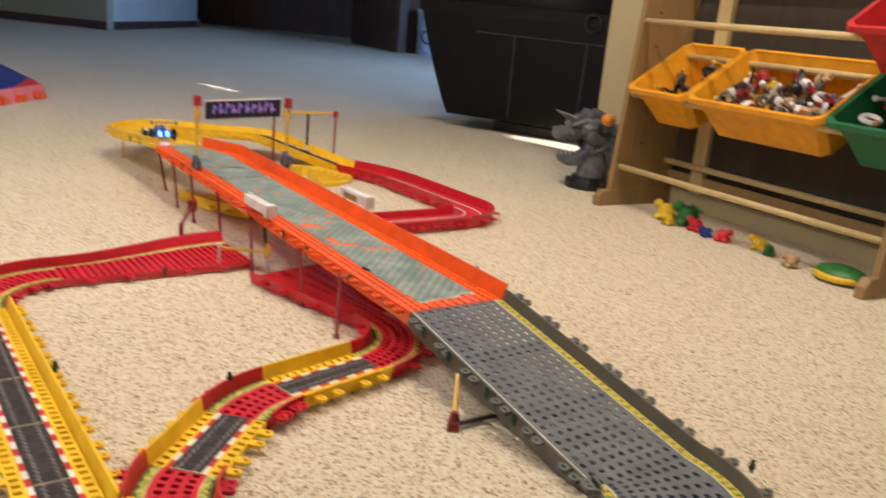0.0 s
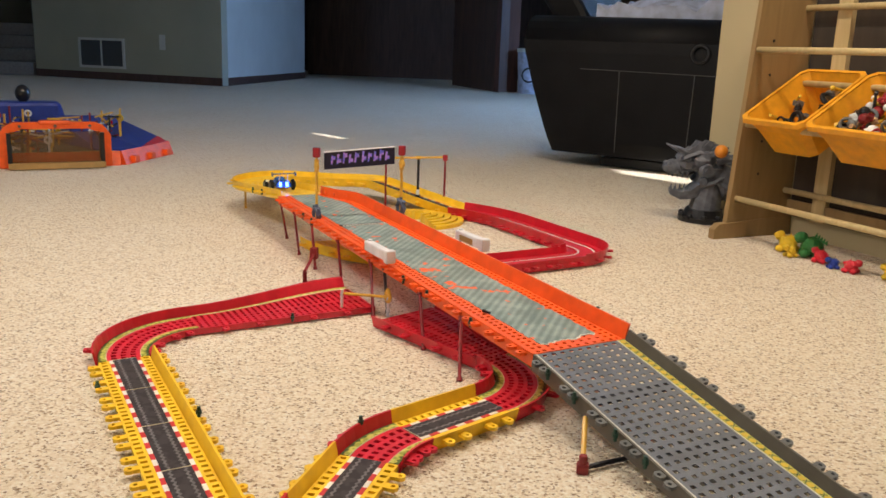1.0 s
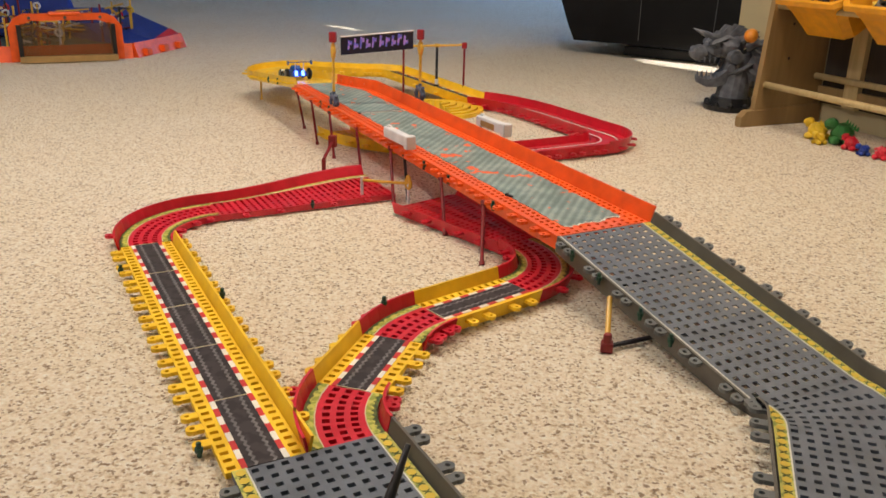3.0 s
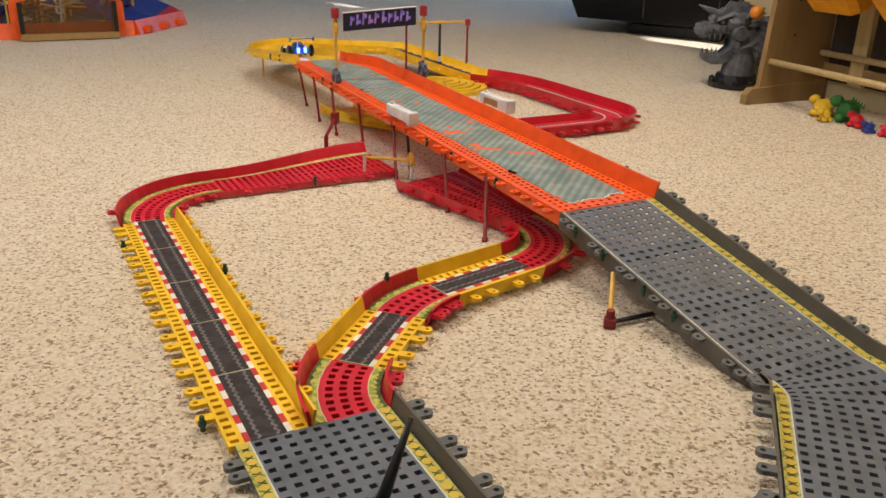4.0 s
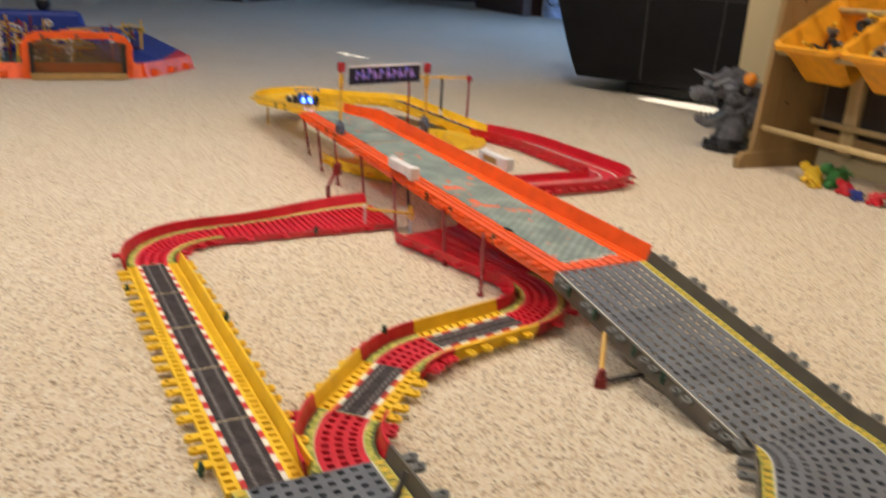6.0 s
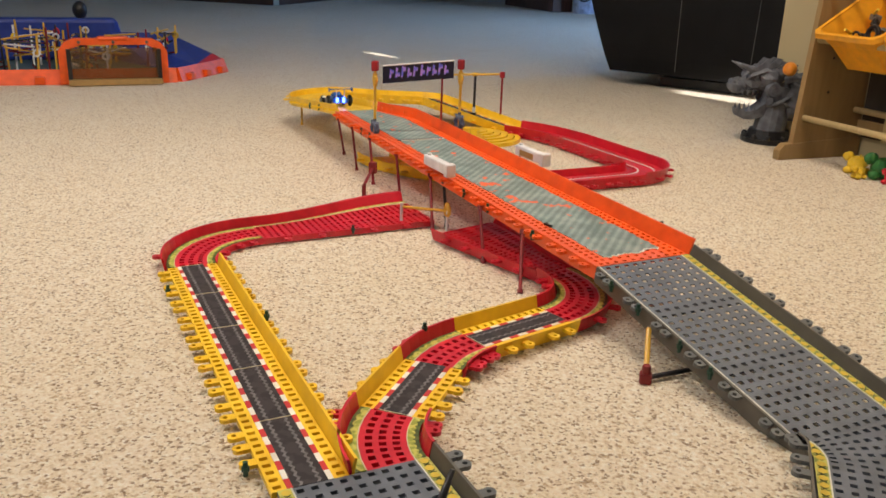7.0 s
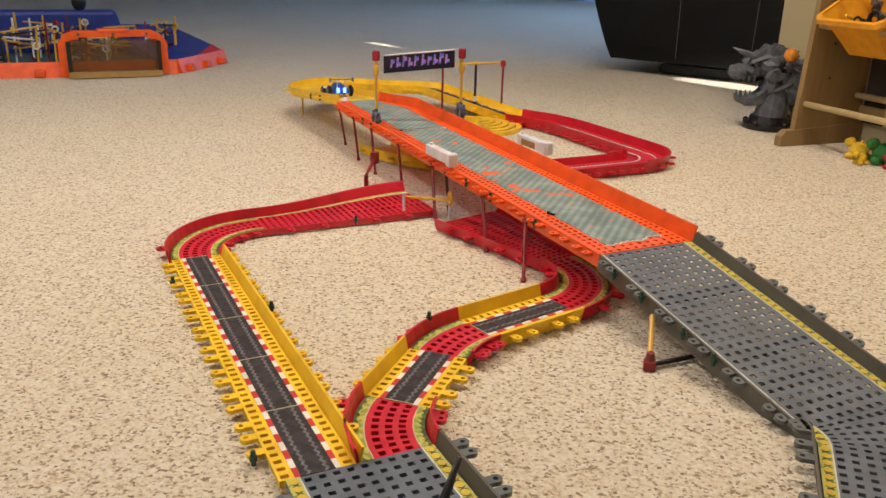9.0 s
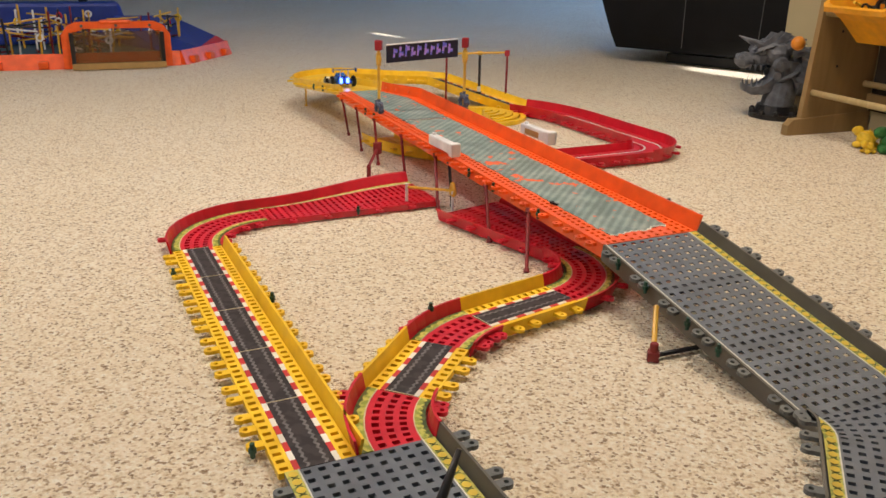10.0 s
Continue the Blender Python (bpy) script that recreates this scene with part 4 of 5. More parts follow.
# return air vent and switch plate on the grey-green wall
wd = Vector((3.04, -0.67, 0)).normalized()
WM = Matrix.Translation((-7.5, 10.9, 0)) @ Matrix.Rotation(math.atan2(wd.y, wd.x), 4, "Z")
vent = thing("air_vent", "white metal return air vent with two slatted panels", "vent", WM @ Matrix.Translation((0.80, -0.016, 0.15)) @ Matrix.Diagonal((1.22, 1, 1.1, 1)), kind="structure")
# dark sheet in place of the shade between the slats
part("backing", Build().box((0.03, 0.004, 0.03), (0.61, 0.014, 0.33)), VENT_SHADE, vent, "dark grey sheet painted as the shade behind the slats")
for lo, hi in (((0, -0.004, 0), (0.64, 0.012, 0.03)), ((0, -0.004, 0.33), (0.64, 0.012, 0.36)), ((0, -0.004, 0.03), (0.03, 0.012, 0.33)), ((0.61, -0.004, 0.03), (0.64, 0.012, 0.33)), ((0.31, -0.004, 0.03), (0.33, 0.012, 0.33))):
    part("frame_bar", Build().box(lo, hi), WALL_PALE, vent)
for k in range(12):
    part("slat", Build().box((0.03, -0.001, 0.040 + 0.024 * k), (0.61, 0.008, 0.045 + 0.024 * k)), TAB_GREY, vent)
plate = thing("outlet_plate", "pale plastic outlet plate on the wall", "outlet", WM @ Matrix.Translation((2.15, -0.012, 0.42)), kind="structure")
part("cover", Build().box((0, 0, 0), (0.09, 0.012, 0.19)), WALL_PALE, plate, bevel=0.003)

# carpeted stairs beside the grey-green wall
for k in range(4):
    solid("stair_step", Build().box((-9.4, 10.9 + 0.28 * k, 0.18 * k + (0.001 if k == 0 else 0)), (-7.55, 12.4, 0.18 * (k + 1))), STAIR, "grey carpeted stair step", "stairs", group="stairs", kind="structure", bevel=0.015)

# bright store room seen past the wood wall: bucket and a lit wall
bucket = thing("bucket", "pale blue plastic storage bucket with a lid", "bucket", Matrix.Translation((-0.66, 11.75, 0)))
part("tub", Build().rod((0, 0, 0), (0, 0, 0.55), 0.17, 20, 0.20), CLOTH, bucket)
part("lid", Build().rod((0, 0, 0.55), (0, 0, 0.60), 0.21, 20), WALL_PALE, bucket)
part("printed_ring", Build().torus((-0.02, -0.19, 0.25), (0, 1, 0), 0.09, 0.012, 16, 5), BLACK, bucket, "dark printed ring")


# ---- recliner ----
def recliner():
    o, d = Vector((-0.17, 4.30, 0)), Vector((0.88, -0.42, 0))
    m = Matrix.Translation(o) @ Matrix.Rotation(math.atan2(d.y, d.x), 4, "Z")
    r = thing("recliner", "black leather recliner with grey seams and a blanket on it", "armchair", m)
    def slab(x0, x1, y0, y1, z0, z1, bulge=0.03, lean=0.0):
        rows = []
        for i in range(9):
            t = i / 8
            k = bulge * math.sin(math.pi * t) ** 0.5
            z = z0 + (z1 - z0) * t
            sh = lean * t
            rows.append([Vector((x0 - sh - k * 0.3, y0 - k, z)), Vector(((x0 + x1) / 2, y0 - k * 1.25, z)), Vector((x1 + k * 0.3, y0 - k, z)), Vector((x1 + k * 0.3, y1 + k, z)), Vector((x0 - sh - k * 0.3, y1 + k, z))])
        return Build().sweep(rows)
    part("side_panel", slab(0.085, 1.02, 0.0, 0.20, 0.066, 0.62, 0.02, 0.20), LEATHER, r, smooth=False)
    part("arm_pad", Build().rod((-0.10, 0.10, 0.625), (1.04, 0.10, 0.605), 0.105, 16), LEATHER, r, smooth=True)
    part("seat", slab(0.05, 1.0, 0.20, 0.75, 0.10, 0.48), LEATHER, r)
    part("far_arm", slab(0.03, 1.02, 0.75, 0.95, 0.085, 0.66, 0.03, 0.08), LEATHER, r)
    part("backrest", Build().sweep([[Vector((0.20, y, 0.42)), Vector((-0.28, y, 1.02)), Vector((-0.10, y, 1.10)), Vector((0.34, y, 0.46))] for y in (0.16, 0.30, 0.60, 0.76)]), LEATHER, r, bevel=0.03)
    for x0, z0, x1, z1 in ((0.43, 0.09, 0.425, 0.47), (0.775, 0.09, 0.785, 0.47), (0.22, 0.475, 1.0, 0.465)):
        part("seam", Build().rod((x0, -0.0245, z0), (x1, -0.0265, z1), 0.0022, 6), SEAM, r, "thin grey stitched seam")
    part("recline_button", Build().torus((0.80, -0.022, 0.56), (0, 1, 0), 0.038, 0.008, 18, 6), BLACK, r, "round black recliner handle").scale = (1, 1, 1)
    for x in (0.30, 0.92):
        for y in (0.26, 0.86):
            part("leg", Build().box((x - 0.03, y - 0.03, 0), (x + 0.03, y + 0.03, 0.10)), BLACK, r)
    part("base_bar", Build().box((0.30, 0.12, 0.002), (0.75, 0.20, 0.045)), BLACK, r, "black base bar under the chair")
    bl = thing("blanket", "rumpled pale blue blanket on the recliner", "blanket", m @ Matrix.Translation((0.20, 0.16, 0.56)) @ Matrix.Diagonal((1.25, 1.2, 1.15, 1)))
    rows = []
    for i in range(15):
        row = []
        for j in range(11):
            x, y = i / 14 * 0.62, j / 10 * 0.42
            row.append(Vector((x, y, 0.20 + 0.08 * noise.noise(Vector((x * 7, y * 7, 1))) + 0.04 * noise.noise(Vector((x * 19, y * 19, 4))))))
        rows.append(row + [Vector((p.x, p.y, -0.01)) for p in reversed(row)])
    part("cloth", Build().sweep(rows), CLOTH, bl)
    return r


recliner()

# ---- toy shelf ----
SM = Matrix.Translation((0.464, 2.616, 0)) @ Matrix.Rotation(math.atan2(-0.838, 0.545), 4, "Z")
# local x runs along the front, y to the back


def toy_shelf():
    s = thing("toy_shelf", "tan laminate toy shelf with wooden dowels for bins", "shelf", SM)
    for x0, x1 in ((-0.018, 0.0), (0.90, 0.918)):
        rows = [[Vector((x, y, z)) for y, z in ((0.045, 0.02), (0.105, 0.92), (0.30, 0.92), (0.30, 0.02))] for x in (x0, x1)]
        part("side_panel", Build().sweep(rows), BOARD, s)
        rows = [[Vector((x, y, z)) for y, z in ((0.0, 0.0), (0.0, 0.030), (0.018, 0.048), (0.31, 0.062), (0.31, 0.0))] for x in (x0 - 0.005, x1 + 0.003)]
        part("foot_board", Build().sweep(rows), BOARD, s, bevel=0.002)
    for y, z in ((0.075, 0.125), (0.27, 0.145), (0.085, 0.352), (0.268, 0.478), (0.095, 0.572), (0.27, 0.70)):
        part("dowel", Build().rod((0.0, y, z), (0.90, y, z), 0.0095, 12), DOWEL, s, "pale round wooden dowel", smooth=True)
    for x in (0.10, 0.78):
        part("back_stile", Build().box((x, 0.285, 0.062), (x + 0.05, 0.303, 0.92)), DOWEL, s, "pale wooden back stile")
    for z in (0.30, 0.20, 0.60, 0.50):
        part("screw", Build().rod((0.0, 0.15, z), (0.0015, 0.15, z), 0.004, 8), BLACK, s)
    # thin dark panel added to paint the shade on the wall behind
    part("shade_panel", Build().box((0.0, 0.304, 0.062), (0.90, 0.309, 0.92)), BACK_SHADE, s, "added dark brown panel painted as the shade behind the bins")
    part("back_rail", Build().box((0.0, 0.287, 0.07), (0.90, 0.299, 0.115)), BOARD, s)
    return s


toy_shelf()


def bin_at(x0, x1, z, material, label, tilt=32):
    """An open tub with a rolled lip, hung slanting between two dowels."""
    m = SM @ Matrix.Translation((0, 0.045, z)) @ Matrix.Rotation(radians(tilt), 4, "X")
    t = thing("storage_bin", label, "toy bin", m, "shelf bins")
    d, h, th = 0.27, 0.135, 0.004
    def ring(k, zz, inset=0.0):
        a0, a1, b0, b1 = x0 + 0.004 + k + inset, x1 - 0.004 - k - inset, k * 1.2 + inset, d - k + -inset
        c = 0.018
        return [Vector(p) for p in ((a0 + c, b0, zz), (a1 - c, b0, zz), (a1, b0 + c, zz), (a1, b1 - c, zz), (a1 - c, b1, zz), (a0 + c, b1, zz), (a0, b1 - c, zz), (a0, b0 + c, zz))]
    rows = [ring(0.0, 0.0), ring(0.014, -0.05), ring(0.028, -h), ring(0.028, -h + th, th), ring(0.014, -0.05, th), ring(0.0, 0.0, th)]
    part("tub", Build().sweep(rows, True, False).add(ring(0.028, -h), [tuple(range(8))]).add(ring(0.028, -h + th, th), [tuple(range(8))]), material, t)
    rows = [ring(-0.006, 0.004), ring(-0.008, -0.010), ring(-0.002, -0.012), ring(0.004, 0.003), ring(-0.006, 0.004)]
    part("lip", Build().sweep(rows, True, False), material, t)
    return m


def toy_heap(m, x0, x1, count, seed, palette):
    rnd = random.Random(seed)
    for k in range(count):
        x, y = rnd.uniform(x0 + 0.035, x1 - 0.035), rnd.uniform(0.045, 0.215)
        z = -0.066 + rnd.uniform(0, 0.05)
        mat = palette[k % len(palette)]
        shape = Build()
        s = rnd.uniform(0.010, 0.021)
        kind = k % 5
        if kind == 0:
            shape.ball((0, 0, 0), s, (1, 0.8, 0.7), 10, 7, 0.5)
        elif kind == 1:
            shape.box((-s, -s * 0.5, -s * 0.4), (s, s * 0.5, s * 0.4), taper=0.75).rod((0, 0, 0), (s * 1.4, 0, s * 0.9), s * 0.3, 7)
        elif kind == 2:
            shape.torus((0, 0, 0), (0.3, 0.5, 0.8), s, s * 0.35, 12, 6)
        elif kind == 3:
            shape.rod((-s * 1.6, 0, 0), (s * 1.6, 0, s * 0.4), s * 0.3, 8).ball((s * 1.6, 0, s * 0.4), s * 0.5, (1, 1, 1), 8, 6)
        else:
            shape.ball((0, 0, 0), s * 0.8, (1, 1, 1), 9, 6).box((-s, -s * 0.3, -s), (0, s * 0.3, -s * 0.2))
        turn = Euler((rnd.uniform(-1, 1), rnd.uniform(-1, 1), rnd.uniform(0, 6))).to_matrix().to_4x4()
        solid("small_toy", shape, mat, "small plastic toy piece heaped in a bin", "toy", m @ Matrix.Translation((x, y, z)) @ turn, "toys in the bins")


MIXED = [WHITE, BLACK, TOY_YELLOW, TAB_GREY, ROD_RED, TOY_SKIN, DARK_GREY, PEG_BLUE, BLACK, WALL_PALE, CLIP_RED]
DARKS = [BLACK, TAB_GREY, BLACK, TOY_YELLOW, DARK_GREY]
b1 = bin_at(0.012, 0.245, 0.372, BIN_YELLOW, "yellow plastic bin with a few dark toys")
toy_heap(b1, 0.02, 0.24, 14, 3, DARKS)
b2 = bin_at(0.255, 0.690, 0.372, BIN_YELLOW, "wide yellow plastic bin full of mixed toys")
toy_heap(b2, 0.27, 0.68, 96, 5, MIXED)
b3 = bin_at(0.700, 0.890, 0.372, BIN_GREEN, "green plastic bin half filled with toys")
toy_heap(b3, 0.71, 0.88, 10, 7, [TOY_SKIN, RED, WHITE])
b4 = bin_at(0.70, 0.890, 0.592, BIN_RED, "red plastic bin on the upper dowels")


# ---- toys on the carpet ----
def figure(m, label, body, accent, skin, size):
    """A squat toy creature, kept to plain rounded forms."""
    b = Build()
    b.ball((0, 0, 0.55 * size), 0.5 * size, (1.1, 0.9, 1.0), 12, 8, 0.25)
    b.ball((-0.55 * size, 0.05 * size, 0.95 * size), 0.33 * size, (1, 1, 0.9), 10, 7, 0.2)
    for x, y in ((-0.35, -0.3), (0.35, -0.3), (-0.3, 0.3), (0.4, 0.3)):
        b.ball((x * size, y * size, 0.22 * size), 0.25 * size, (1.1, 1, 0.85), 10, 6)
    for k in range(5):
        b.rod((0.1 * size + 0.12 * size * k, 0, (1.0 - 0.08 * k) * size), (0.15 * size + 0.13 * size * k, 0, (1.22 - 0.08 * k) * size), 0.09 * size, 7, 0.01 * size)
    return solid("toy_figure", b, body, label, "toy figure", m, "toys under the shelf")


def under(x, y, z=0.0, turn=0.0):
    return SM @ Matrix.Translation((x, y, z)) @ Matrix.Rotation(radians(turn), 4, "Z")


figure(under(0.20, 0.10, 0, 20), "bright yellow plastic toy creature on the carpet", TOY_YELLOW, TOY_GREEN, TOY_SKIN, 0.048)
figure(under(0.27, 0.12, 0.0, 50), "green and yellow plastic toy creature on the carpet", TOY_GREEN, TOY_GREEN, TOY_SKIN, 0.058)
figure(under(0.25, 0.06, 0.0, 90), "small yellow plastic toy creature on the carpet", TOY_YELLOW, TOY_GREEN, TOY_SKIN, 0.030)
figure(under(0.33, 0.09, 0.0, 10), "small red plastic toy creature on the carpet", RED, TOY_GREEN, TOY_SKIN, 0.034)
figure(under(0.39, 0.07, 0.0, 70), "small dark blue plastic toy creature on the carpet", TOY_BLUE, TOY_GREEN, TOY_SKIN, 0.026)
figure(under(0.44, 0.08, 0.0, 200), "small red plastic toy creature lying on the carpet", RED, TOY_GREEN, TOY_SKIN, 0.032)
figure(under(0.53, 0.12, 0.0, 20), "yellow and brown plastic toy creature on the carpet", TOY_YELLOW, TOY_GREEN, TOY_SKIN, 0.034)
figure(under(0.58, 0.10, 0.0, 120), "green plastic toy creature on the carpet", TOY_GREEN, TOY_GREEN, TOY_SKIN, 0.028)
figure(under(0.68, 0.06, 0.0, 60), "beige plastic toy creature on the carpet", TOY_SKIN, TOY_GREEN, TOY_SKIN, 0.030)
shell = thing("toy_shell", "green domed toy shell with a yellow rim on the carpet", "toy", under(0.80, 0.09))
part("dome", Build().ball((0, 0, 0.018), 0.055, (1.2, 0.9, 0.42), 16, 10), TOY_GREEN, shell, smooth=True)
part("rim", Build().torus((0, 0, 0.014), (0, 0, 1), 0.055, 0.009, 18, 6), TOY_YELLOW, shell, smooth=True)


def dragon_bust():
    """Grey roaring creature bust, one plain mesh on its stand."""
    m = Matrix.Translation((0.475, 2.93, 0.0)) @ Matrix.Rotation(radians(192), 4, "Z")
    stand = Build().rod((0, 0, 0), (0, 0, 0.016), 0.085, 20).rod((0, 0, 0.016), (0, 0, 0.042), 0.070, 20, 0.062)
    for k in range(10):
        a = 2 * math.pi * k / 10
        stand.ball((0.078 * math.cos(a), 0.078 * math.sin(a), 0.020), 0.010, (1, 1, 1), 8, 6)
    solid("toy_stand", stand, BLACK, "round black plastic stand on the carpet", "toy stand", m)
    b = Build()
    b.rod((-0.015, 0, 0.030), (-0.030, 0, 0.200), 0.060, 16, 0.052)
    b.ball((-0.075, 0, 0.150), 0.062, (1.0, 1.1, 1.2), 14, 10, 0.25).ball((-0.105, -0.03, 0.215), 0.042, (1.0, 1.1, 0.8), 12, 8, 0.3)
    # skull, snout and nose
    b.ball((0.020, 0, 0.228), 0.056, (1.1, 0.9, 0.82), 16, 10, 0.22).ball((0.075, 0, 0.212), 0.044, (1.2, 0.85, 0.72), 14, 9, 0.2)
    b.ball((0.130, 0, 0.198), 0.032, (1.15, 1.0, 0.9), 14, 9, 0.15)
    # lower jaw, open wide
    b.sweep([[Vector((x, -w, z)), Vector((x, w, z)), Vector((x, w * 0.75, z - h)), Vector((x, -w * 0.75, z - h))] for x, w, z, h in ((0.000, 0.045, 0.180, 0.05), (0.028, 0.044, 0.138, 0.05), (0.060, 0.040, 0.112, 0.036), (0.095, 0.034, 0.104, 0.030), (0.122, 0.024, 0.112, 0.026), (0.132, 0.012, 0.118, 0.018))])
    for s in (-1, 1):
        for k in range(4):
            x = 0.062 + 0.019 * k
            b.rod((x, s * (0.034 - 0.004 * k), 0.104), (x + 0.002, s * (0.030 - 0.004 * k), 0.130), 0.0058, 6, 0.001)
            b.rod((x + 0.014, s * (0.033 - 0.003 * k), 0.186), (x + 0.014, s * (0.030 - 0.003 * k), 0.160), 0.0055, 6, 0.001)
        b.ball((0.148, s * 0.018, 0.212), 0.011, (1.2, 1, 0.9), 8, 6)
        # brow plate, eye ridge, cheek disc with its rim and jaw bolt
        turn = Matrix.Translation((0.072, s * 0.034, 0.246)) @ Euler((s * 0.35, 0.32, s * 0.15)).to_matrix().to_4x4()
        b.box((-0.040, -0.014, -0.006), (0.036, 0.014, 0.007), turn, 0.8)
        b.ball((0.078, s * 0.042, 0.232), 0.009, (1, 0.6, 1), 8, 6)
        b.rod((0.008, s * 0.040, 0.190), (0.008, s * 0.064, 0.190), 0.030, 14, 0.024).rod((0.008, s * 0.064, 0.190), (0.008, s * 0.069, 0.190), 0.012, 10)
        b.rod((0.020, s * 0.048, 0.150), (0.020, s * 0.060, 0.150), 0.014, 10)
        b.rod((0.088, s * 0.034, 0.258), (0.145, s * 0.052, 0.282), 0.014, 7, 0.002)
        b.rod((-0.010, s * 0.040, 0.252), (-0.060, s * 0.070, 0.285), 0.017, 7, 0.002)
        b.rod((-0.030, s * 0.048, 0.225), (-0.082, s * 0.078, 0.240), 0.016, 7, 0.002)
    # crest of overlapping plates
    for k, (x, z, up, back) in enumerate(((0.085, 0.248, 0.030, 0.034), (0.060, 0.258, 0.044, 0.040), (0.030, 0.262, 0.042, 0.050), (0.000, 0.258, 0.032, 0.055), (-0.030, 0.244, 0.024, 0.055))):
        for side in (-0.016, 0.016):
            b.sweep([[Vector((x + 0.022, side - 0.010, z - 0.012)), Vector((x + 0.022, side + 0.010, z - 0.012)), Vector((x - 0.020, side + 0.010, z - 0.008)), Vector((x - 0.020, side - 0.010, z - 0.008))],
                     [Vector((x - back * 0.6, side * 1.5 - 0.003, z + up)), Vector((x - back * 0.6, side * 1.5 + 0.003, z + up)), Vector((x - back, side * 1.5 + 0.003, z + up - 0.004)), Vector((x - back, side * 1.5 - 0.003, z + up - 0.004))]])
    # studded collar
    b.torus((-0.026, 0, 0.150), (0.45, 0, 0.89), 0.062, 0.008, 20, 6)
    for k in range(12):
        ang = 2 * math.pi * k / 12
        b.ball((-0.026 + 0.066 * math.cos(ang) * 0.89, 0.068 * math.sin(ang), 0.150 - 0.066 * math.cos(ang) * 0.45), 0.006, (1, 1, 1), 6, 4)
    solid("toy_bust", b, TOY_GREY, "grey plastic roaring toy creature bust on a black stand", "toy figure", m @ Matrix.Translation((0.012, 0, 0.010)) @ Matrix.Scale(0.87, 4))


dragon_bust()
solid("toy_ball", Build().ball((0, 0, 0), 0.022, (1, 1, 1), 16, 10), BALL_ORANGE, "shiny orange toy ball resting on the grey bust", "ball", Matrix.Translation((0.499, 2.850, 0.247)), smooth=True)


# ---- toy arena ----
def arena():
    o, f = Vector((-2.23, 3.17, 0)), Vector((0.42, 0.31, 0)).normalized()
    m = Matrix.Translation(o) @ Matrix.Rotation(math.atan2(f.y, f.x), 4, "Z")
    t = thing("toy_arena", "orange-edged toy arena with blue and green floor and goal", "toy arena", m)
    # outline of the field, local x along the front, y to the back
    pts = [(-0.62, 0.06), (-0.10, 0.02), (0.36, 0.02), (0.62, 0.36), (0.40, 0.85), (-0.10, 1.05), (-0.85, 0.75)]
    part("field", Build().add([(x, y, 0.012) for x, y in pts] + [(x, y, 0.002) for x, y in pts], [tuple(range(7))] + [(i, (i + 1) % 7, 7 + (i + 1) % 7, 7 + i) for i in range(7)]), TOY_TEAL, t, "dark blue-green field floor")
    part("green_patch", Build().box((-0.3, 0.15, 0.013), (0.38, 0.42, 0.016)), TOY_GREEN, t, "dark green field strip")
    blue = [(0.30, 0.45, 0.020), (0.50, 0.33, 0.032), (0.585, 0.45, 0.078), (0.42, 0.80, 0.150), (0.14, 0.84, 0.150)]
    part("blue_bank", Build().add([(x, y, 0.014) for x, y, z in blue] + blue, [(5, 6, 7, 8, 9), (4, 3, 2, 1, 0)] + [(i, (i + 1) % 5, 5 + (i + 1) % 5, 5 + i) for i in range(5)]), TOY_BLUE, t, "blue banked corner")
    part("blue_bank", Build().box((-0.45, 0.84, 0.013), (0.23, 1.00, 0.215), taper=0.85), TOY_BLUE, t, "blue rear stand", bevel=0.02)
    red = [(0.44, 0.20, 0.032), (0.612, 0.350, 0.064), (0.588, 0.448, 0.080), (0.502, 0.328, 0.034)]
    part("red_corner", Build().add([(x, y, 0.014) for x, y, z in red] + red, [(4, 5, 6, 7), (3, 2, 1, 0)] + [(i, (i + 1) % 4, 4 + (i + 1) % 4, 4 + i) for i in range(4)]), RED, t, "red field corner")
    part("black_knob", Build().ball((0.01, 0.90, 0.255), 0.045, (0.8, 0.8, 1.0), 12, 8).rod((0.01, 0.90, 0.19), (0.01, 0.90, 0.23), 0.02, 10), BLACK, t, "round black knob on the rear stand", smooth=True)
    for i in range(7):
        a, b = Vector((*pts[i], 0)), Vector((*pts[(i + 1) % 7], 0))
        d = (b - a)
        mm = Matrix.Translation(a) @ Matrix.Rotation(math.atan2(d.y, d.x), 4, "Z")
        rim = part("rim", Build().sweep([[Vector((x, -0.03, 0.0)), Vector((x, 0.03, 0.0)), Vector((x, 0.015, 0.055)), Vector((x, -0.008, 0.062))] for x in (0, d.length)]), ORANGE, t, m=mm)
        for k in range(3):
            part("rim_clip", Build().box((d.length * (k + 0.5) / 3 - 0.02, -0.045, 0.004), (d.length * (k + 0.5) / 3 + 0.02, -0.015, 0.034)), ORANGE, rim, bevel=0.004)
    # goal arch at the front
    def arch(z0, r, depth, thick):
        path = [(0, 0, z0), (0.0, 0, 0.13), (0.025, 0, 0.165), (0.06, 0, 0.18), (0.36, 0, 0.18), (0.395, 0, 0.165), (0.42, 0, 0.13), (0.42, 0, z0)]
        b = Build()
        rows = []
        for x, y, z in path:
            cx = 0.21
            rows.append([Vector((x, -depth, z)), Vector((cx + (x - cx) * (1 - thick), -depth, z * (1 - thick * 0.9))), Vector((cx + (x - cx) * (1 - thick), depth, z * (1 - thick * 0.9))), Vector((x, depth, z))])
        return b.sweep(rows)
    goal = part("goal_arch", arch(0.0, 0, 0.022, 0.16), ORANGE, t, "orange goal arch", m=Matrix.Translation((-0.11, -0.01, 0.004)) @ Matrix.Diagonal((1.03, 1, 1.04, 1)))
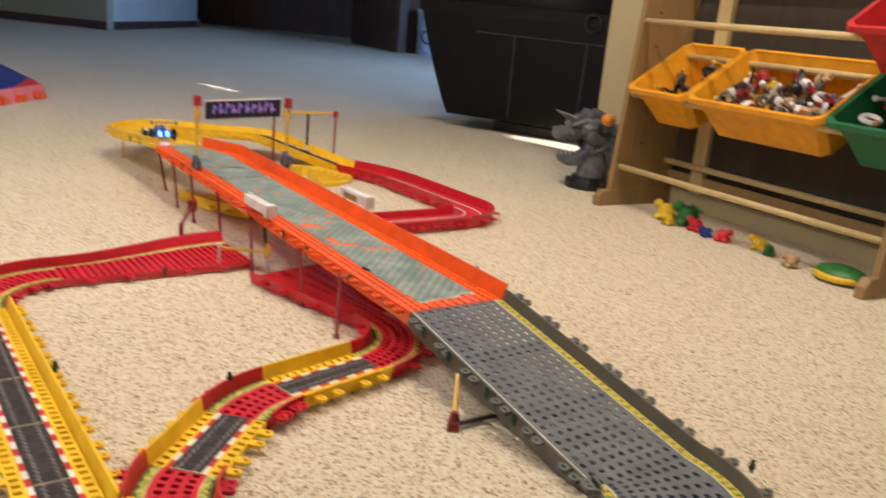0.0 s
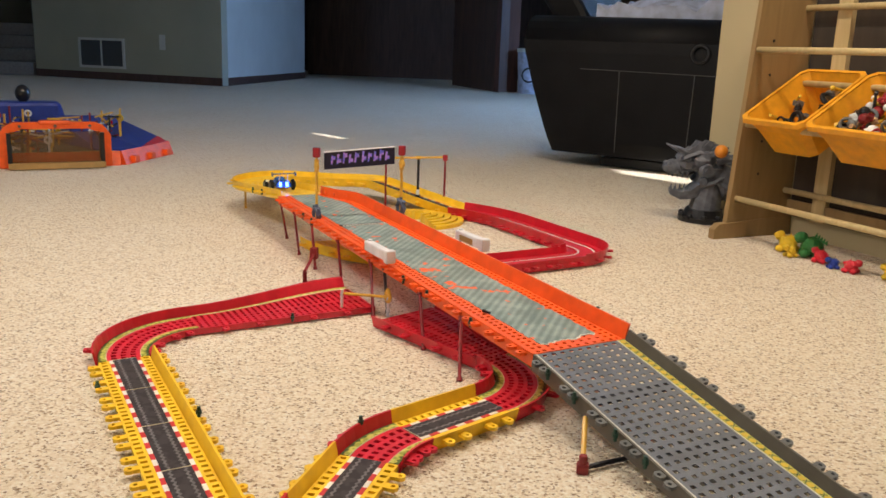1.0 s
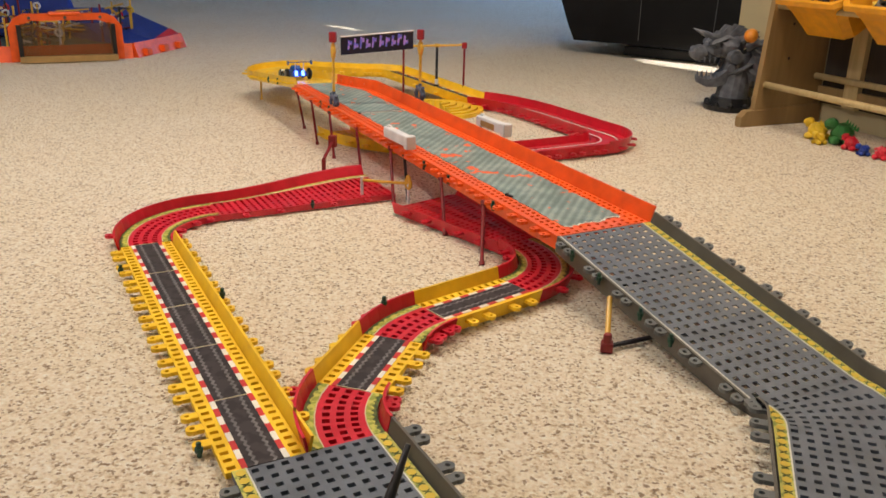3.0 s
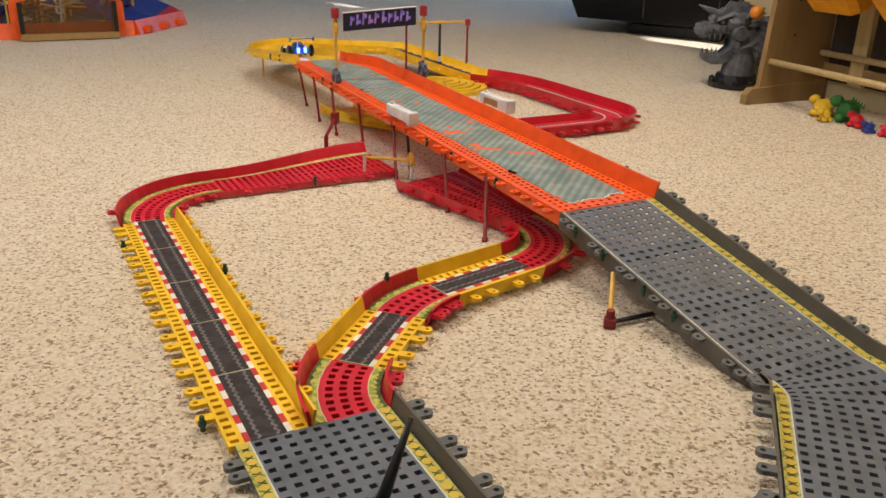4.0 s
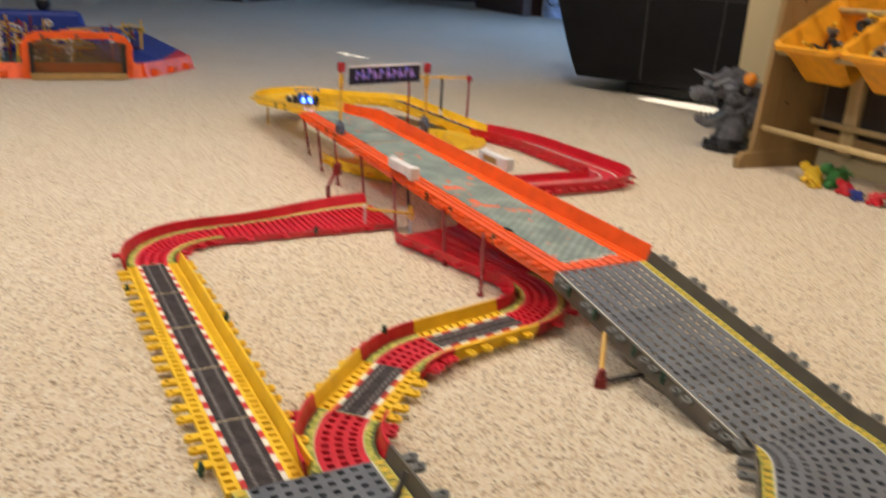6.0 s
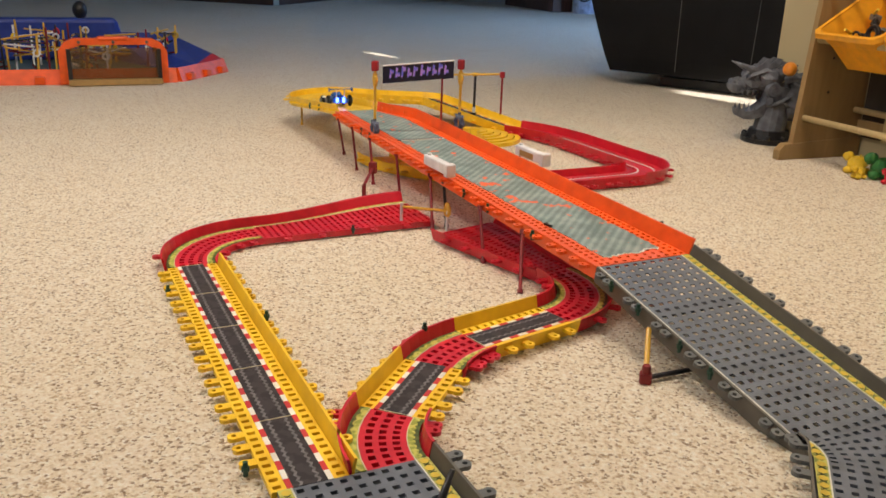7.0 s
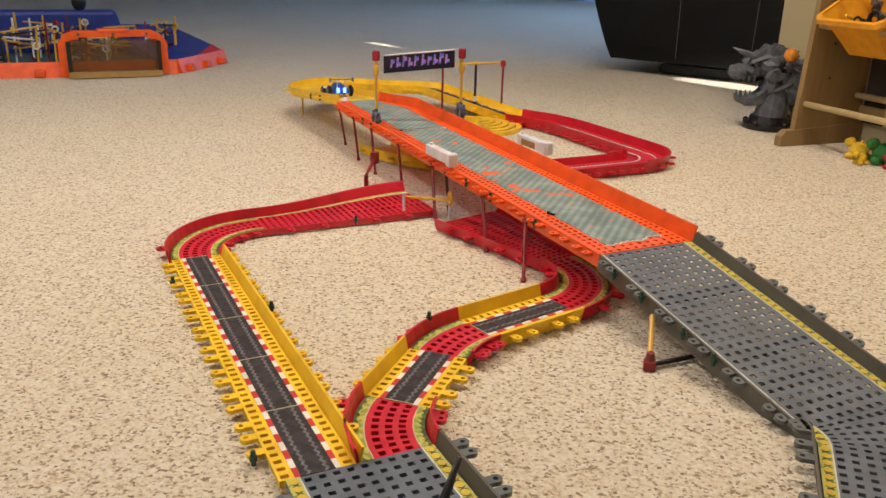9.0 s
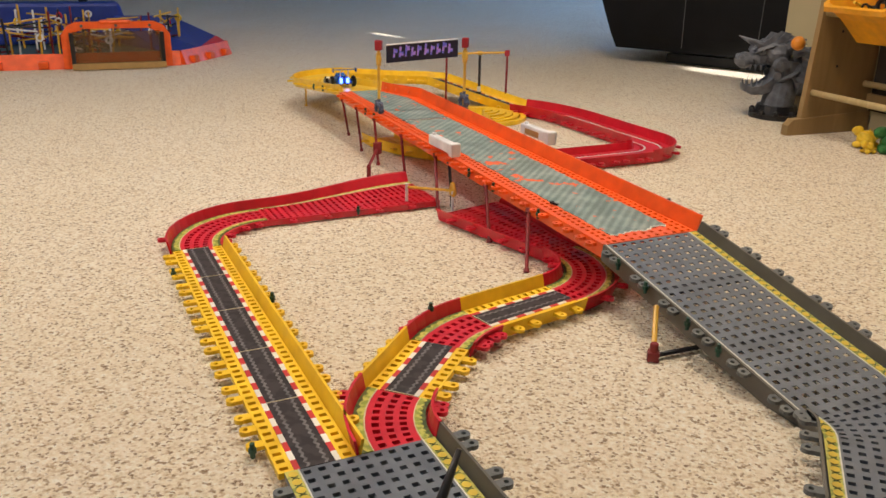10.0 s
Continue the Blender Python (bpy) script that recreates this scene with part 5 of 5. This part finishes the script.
    part("crest", Build().box((0.15, -0.026, 0.17), (0.27, 0.02, 0.187)), ORANGE, goal, bevel=0.006)
    part("goal_net", Build().box((0.045, -0.045, 0.02), (0.375, -0.040, 0.145)), NET, goal, "smoky clear plastic goal panel")
    part("goal_sill", Build().box((0.03, -0.075, 0.0), (0.39, -0.020, 0.022)), TAN, goal, "tan plastic goal sill")
    for x in (0.03, 0.375):
        part("goal_side", Build().box((x, -0.05, 0.0), (x + 0.016, 0.02, 0.14)), BLACK, goal, "black goal side post")
    for x in (0.08, 0.21, 0.34):
        part("rivet", Build().rod((x, -0.030, 0.166), (x, -0.024, 0.166), 0.006, 8), DARK_GREY, goal)
    return m


AM = arena()
rnd = random.Random(11)
for k, (x, y) in enumerate(((0.0, 0.68), (0.12, 0.60), (0.05, 0.42), (0.20, 0.72), (0.36, 0.40), (0.42, 0.50), (-0.08, 0.52), (-0.15, 0.30), (-0.22, 0.60), (-0.02, 0.20), (0.10, 0.28), (-0.32, 0.42))):
    fr = thing("rod_frame", "loose frame of thin yellow and red plastic rods", "construction toy", AM @ Matrix.Translation((x, y, 0.016)) @ Matrix.Rotation(rnd.uniform(0, 3), 4, "Z"), "rod frames in the arena")
    w, h = rnd.uniform(0.08, 0.15), rnd.uniform(0.11, 0.19)
    cols = [ROD_YELLOW, ROD_YELLOW, ROD_RED, WHITE, ROD_BLACK]
    for i, (sx, sy) in enumerate(((0, 0), (1, 0), (1, 1), (0, 1))):
        part("upright_rod", Build().rod((sx * w, sy * w * 0.7, 0), (sx * w + rnd.uniform(-0.01, 0.01), sy * w * 0.7, h * rnd.uniform(0.8, 1.1)), 0.0048, 6), cols[(k + i) % 5], fr)
    for i in range(8):
        z = h * rnd.uniform(0.25, 0.95)
        part("cross_rod", Build().rod((0, rnd.uniform(0, w * 0.7), z), (w, rnd.uniform(0, w * 0.7), z + rnd.uniform(-0.03, 0.03)), 0.0044, 6), cols[(k + 2 * i) % 5], fr)
    part("connector", Build().torus((w, 0, h * 0.8), (1, 0, 0.2), 0.014, 0.005, 10, 6), [WHITE, TOY_YELLOW, RED][k % 3], fr)
    part("connector", Build().torus((0, w * 0.7, h * 0.5), (0, 1, 0.2), 0.014, 0.005, 10, 6), [TOY_YELLOW, WHITE, TOY_BLUE][k % 3], fr)
for k in range(9):
    x, y = rnd.uniform(-0.45, 0.5), rnd.uniform(0.12, 0.5)
    a = rnd.uniform(0, 3.1)
    solid("loose_rod", Build().rod((0, 0, 0.0048), (0.10 * math.cos(a), 0.10 * math.sin(a), 0.0048), 0.0048, 6), [ROD_YELLOW, WHITE, ROD_RED, ORANGE][k % 4], "loose thin plastic rod lying in the arena", "construction toy", AM @ Matrix.Translation((x, y, 0.016)), "loose rods")
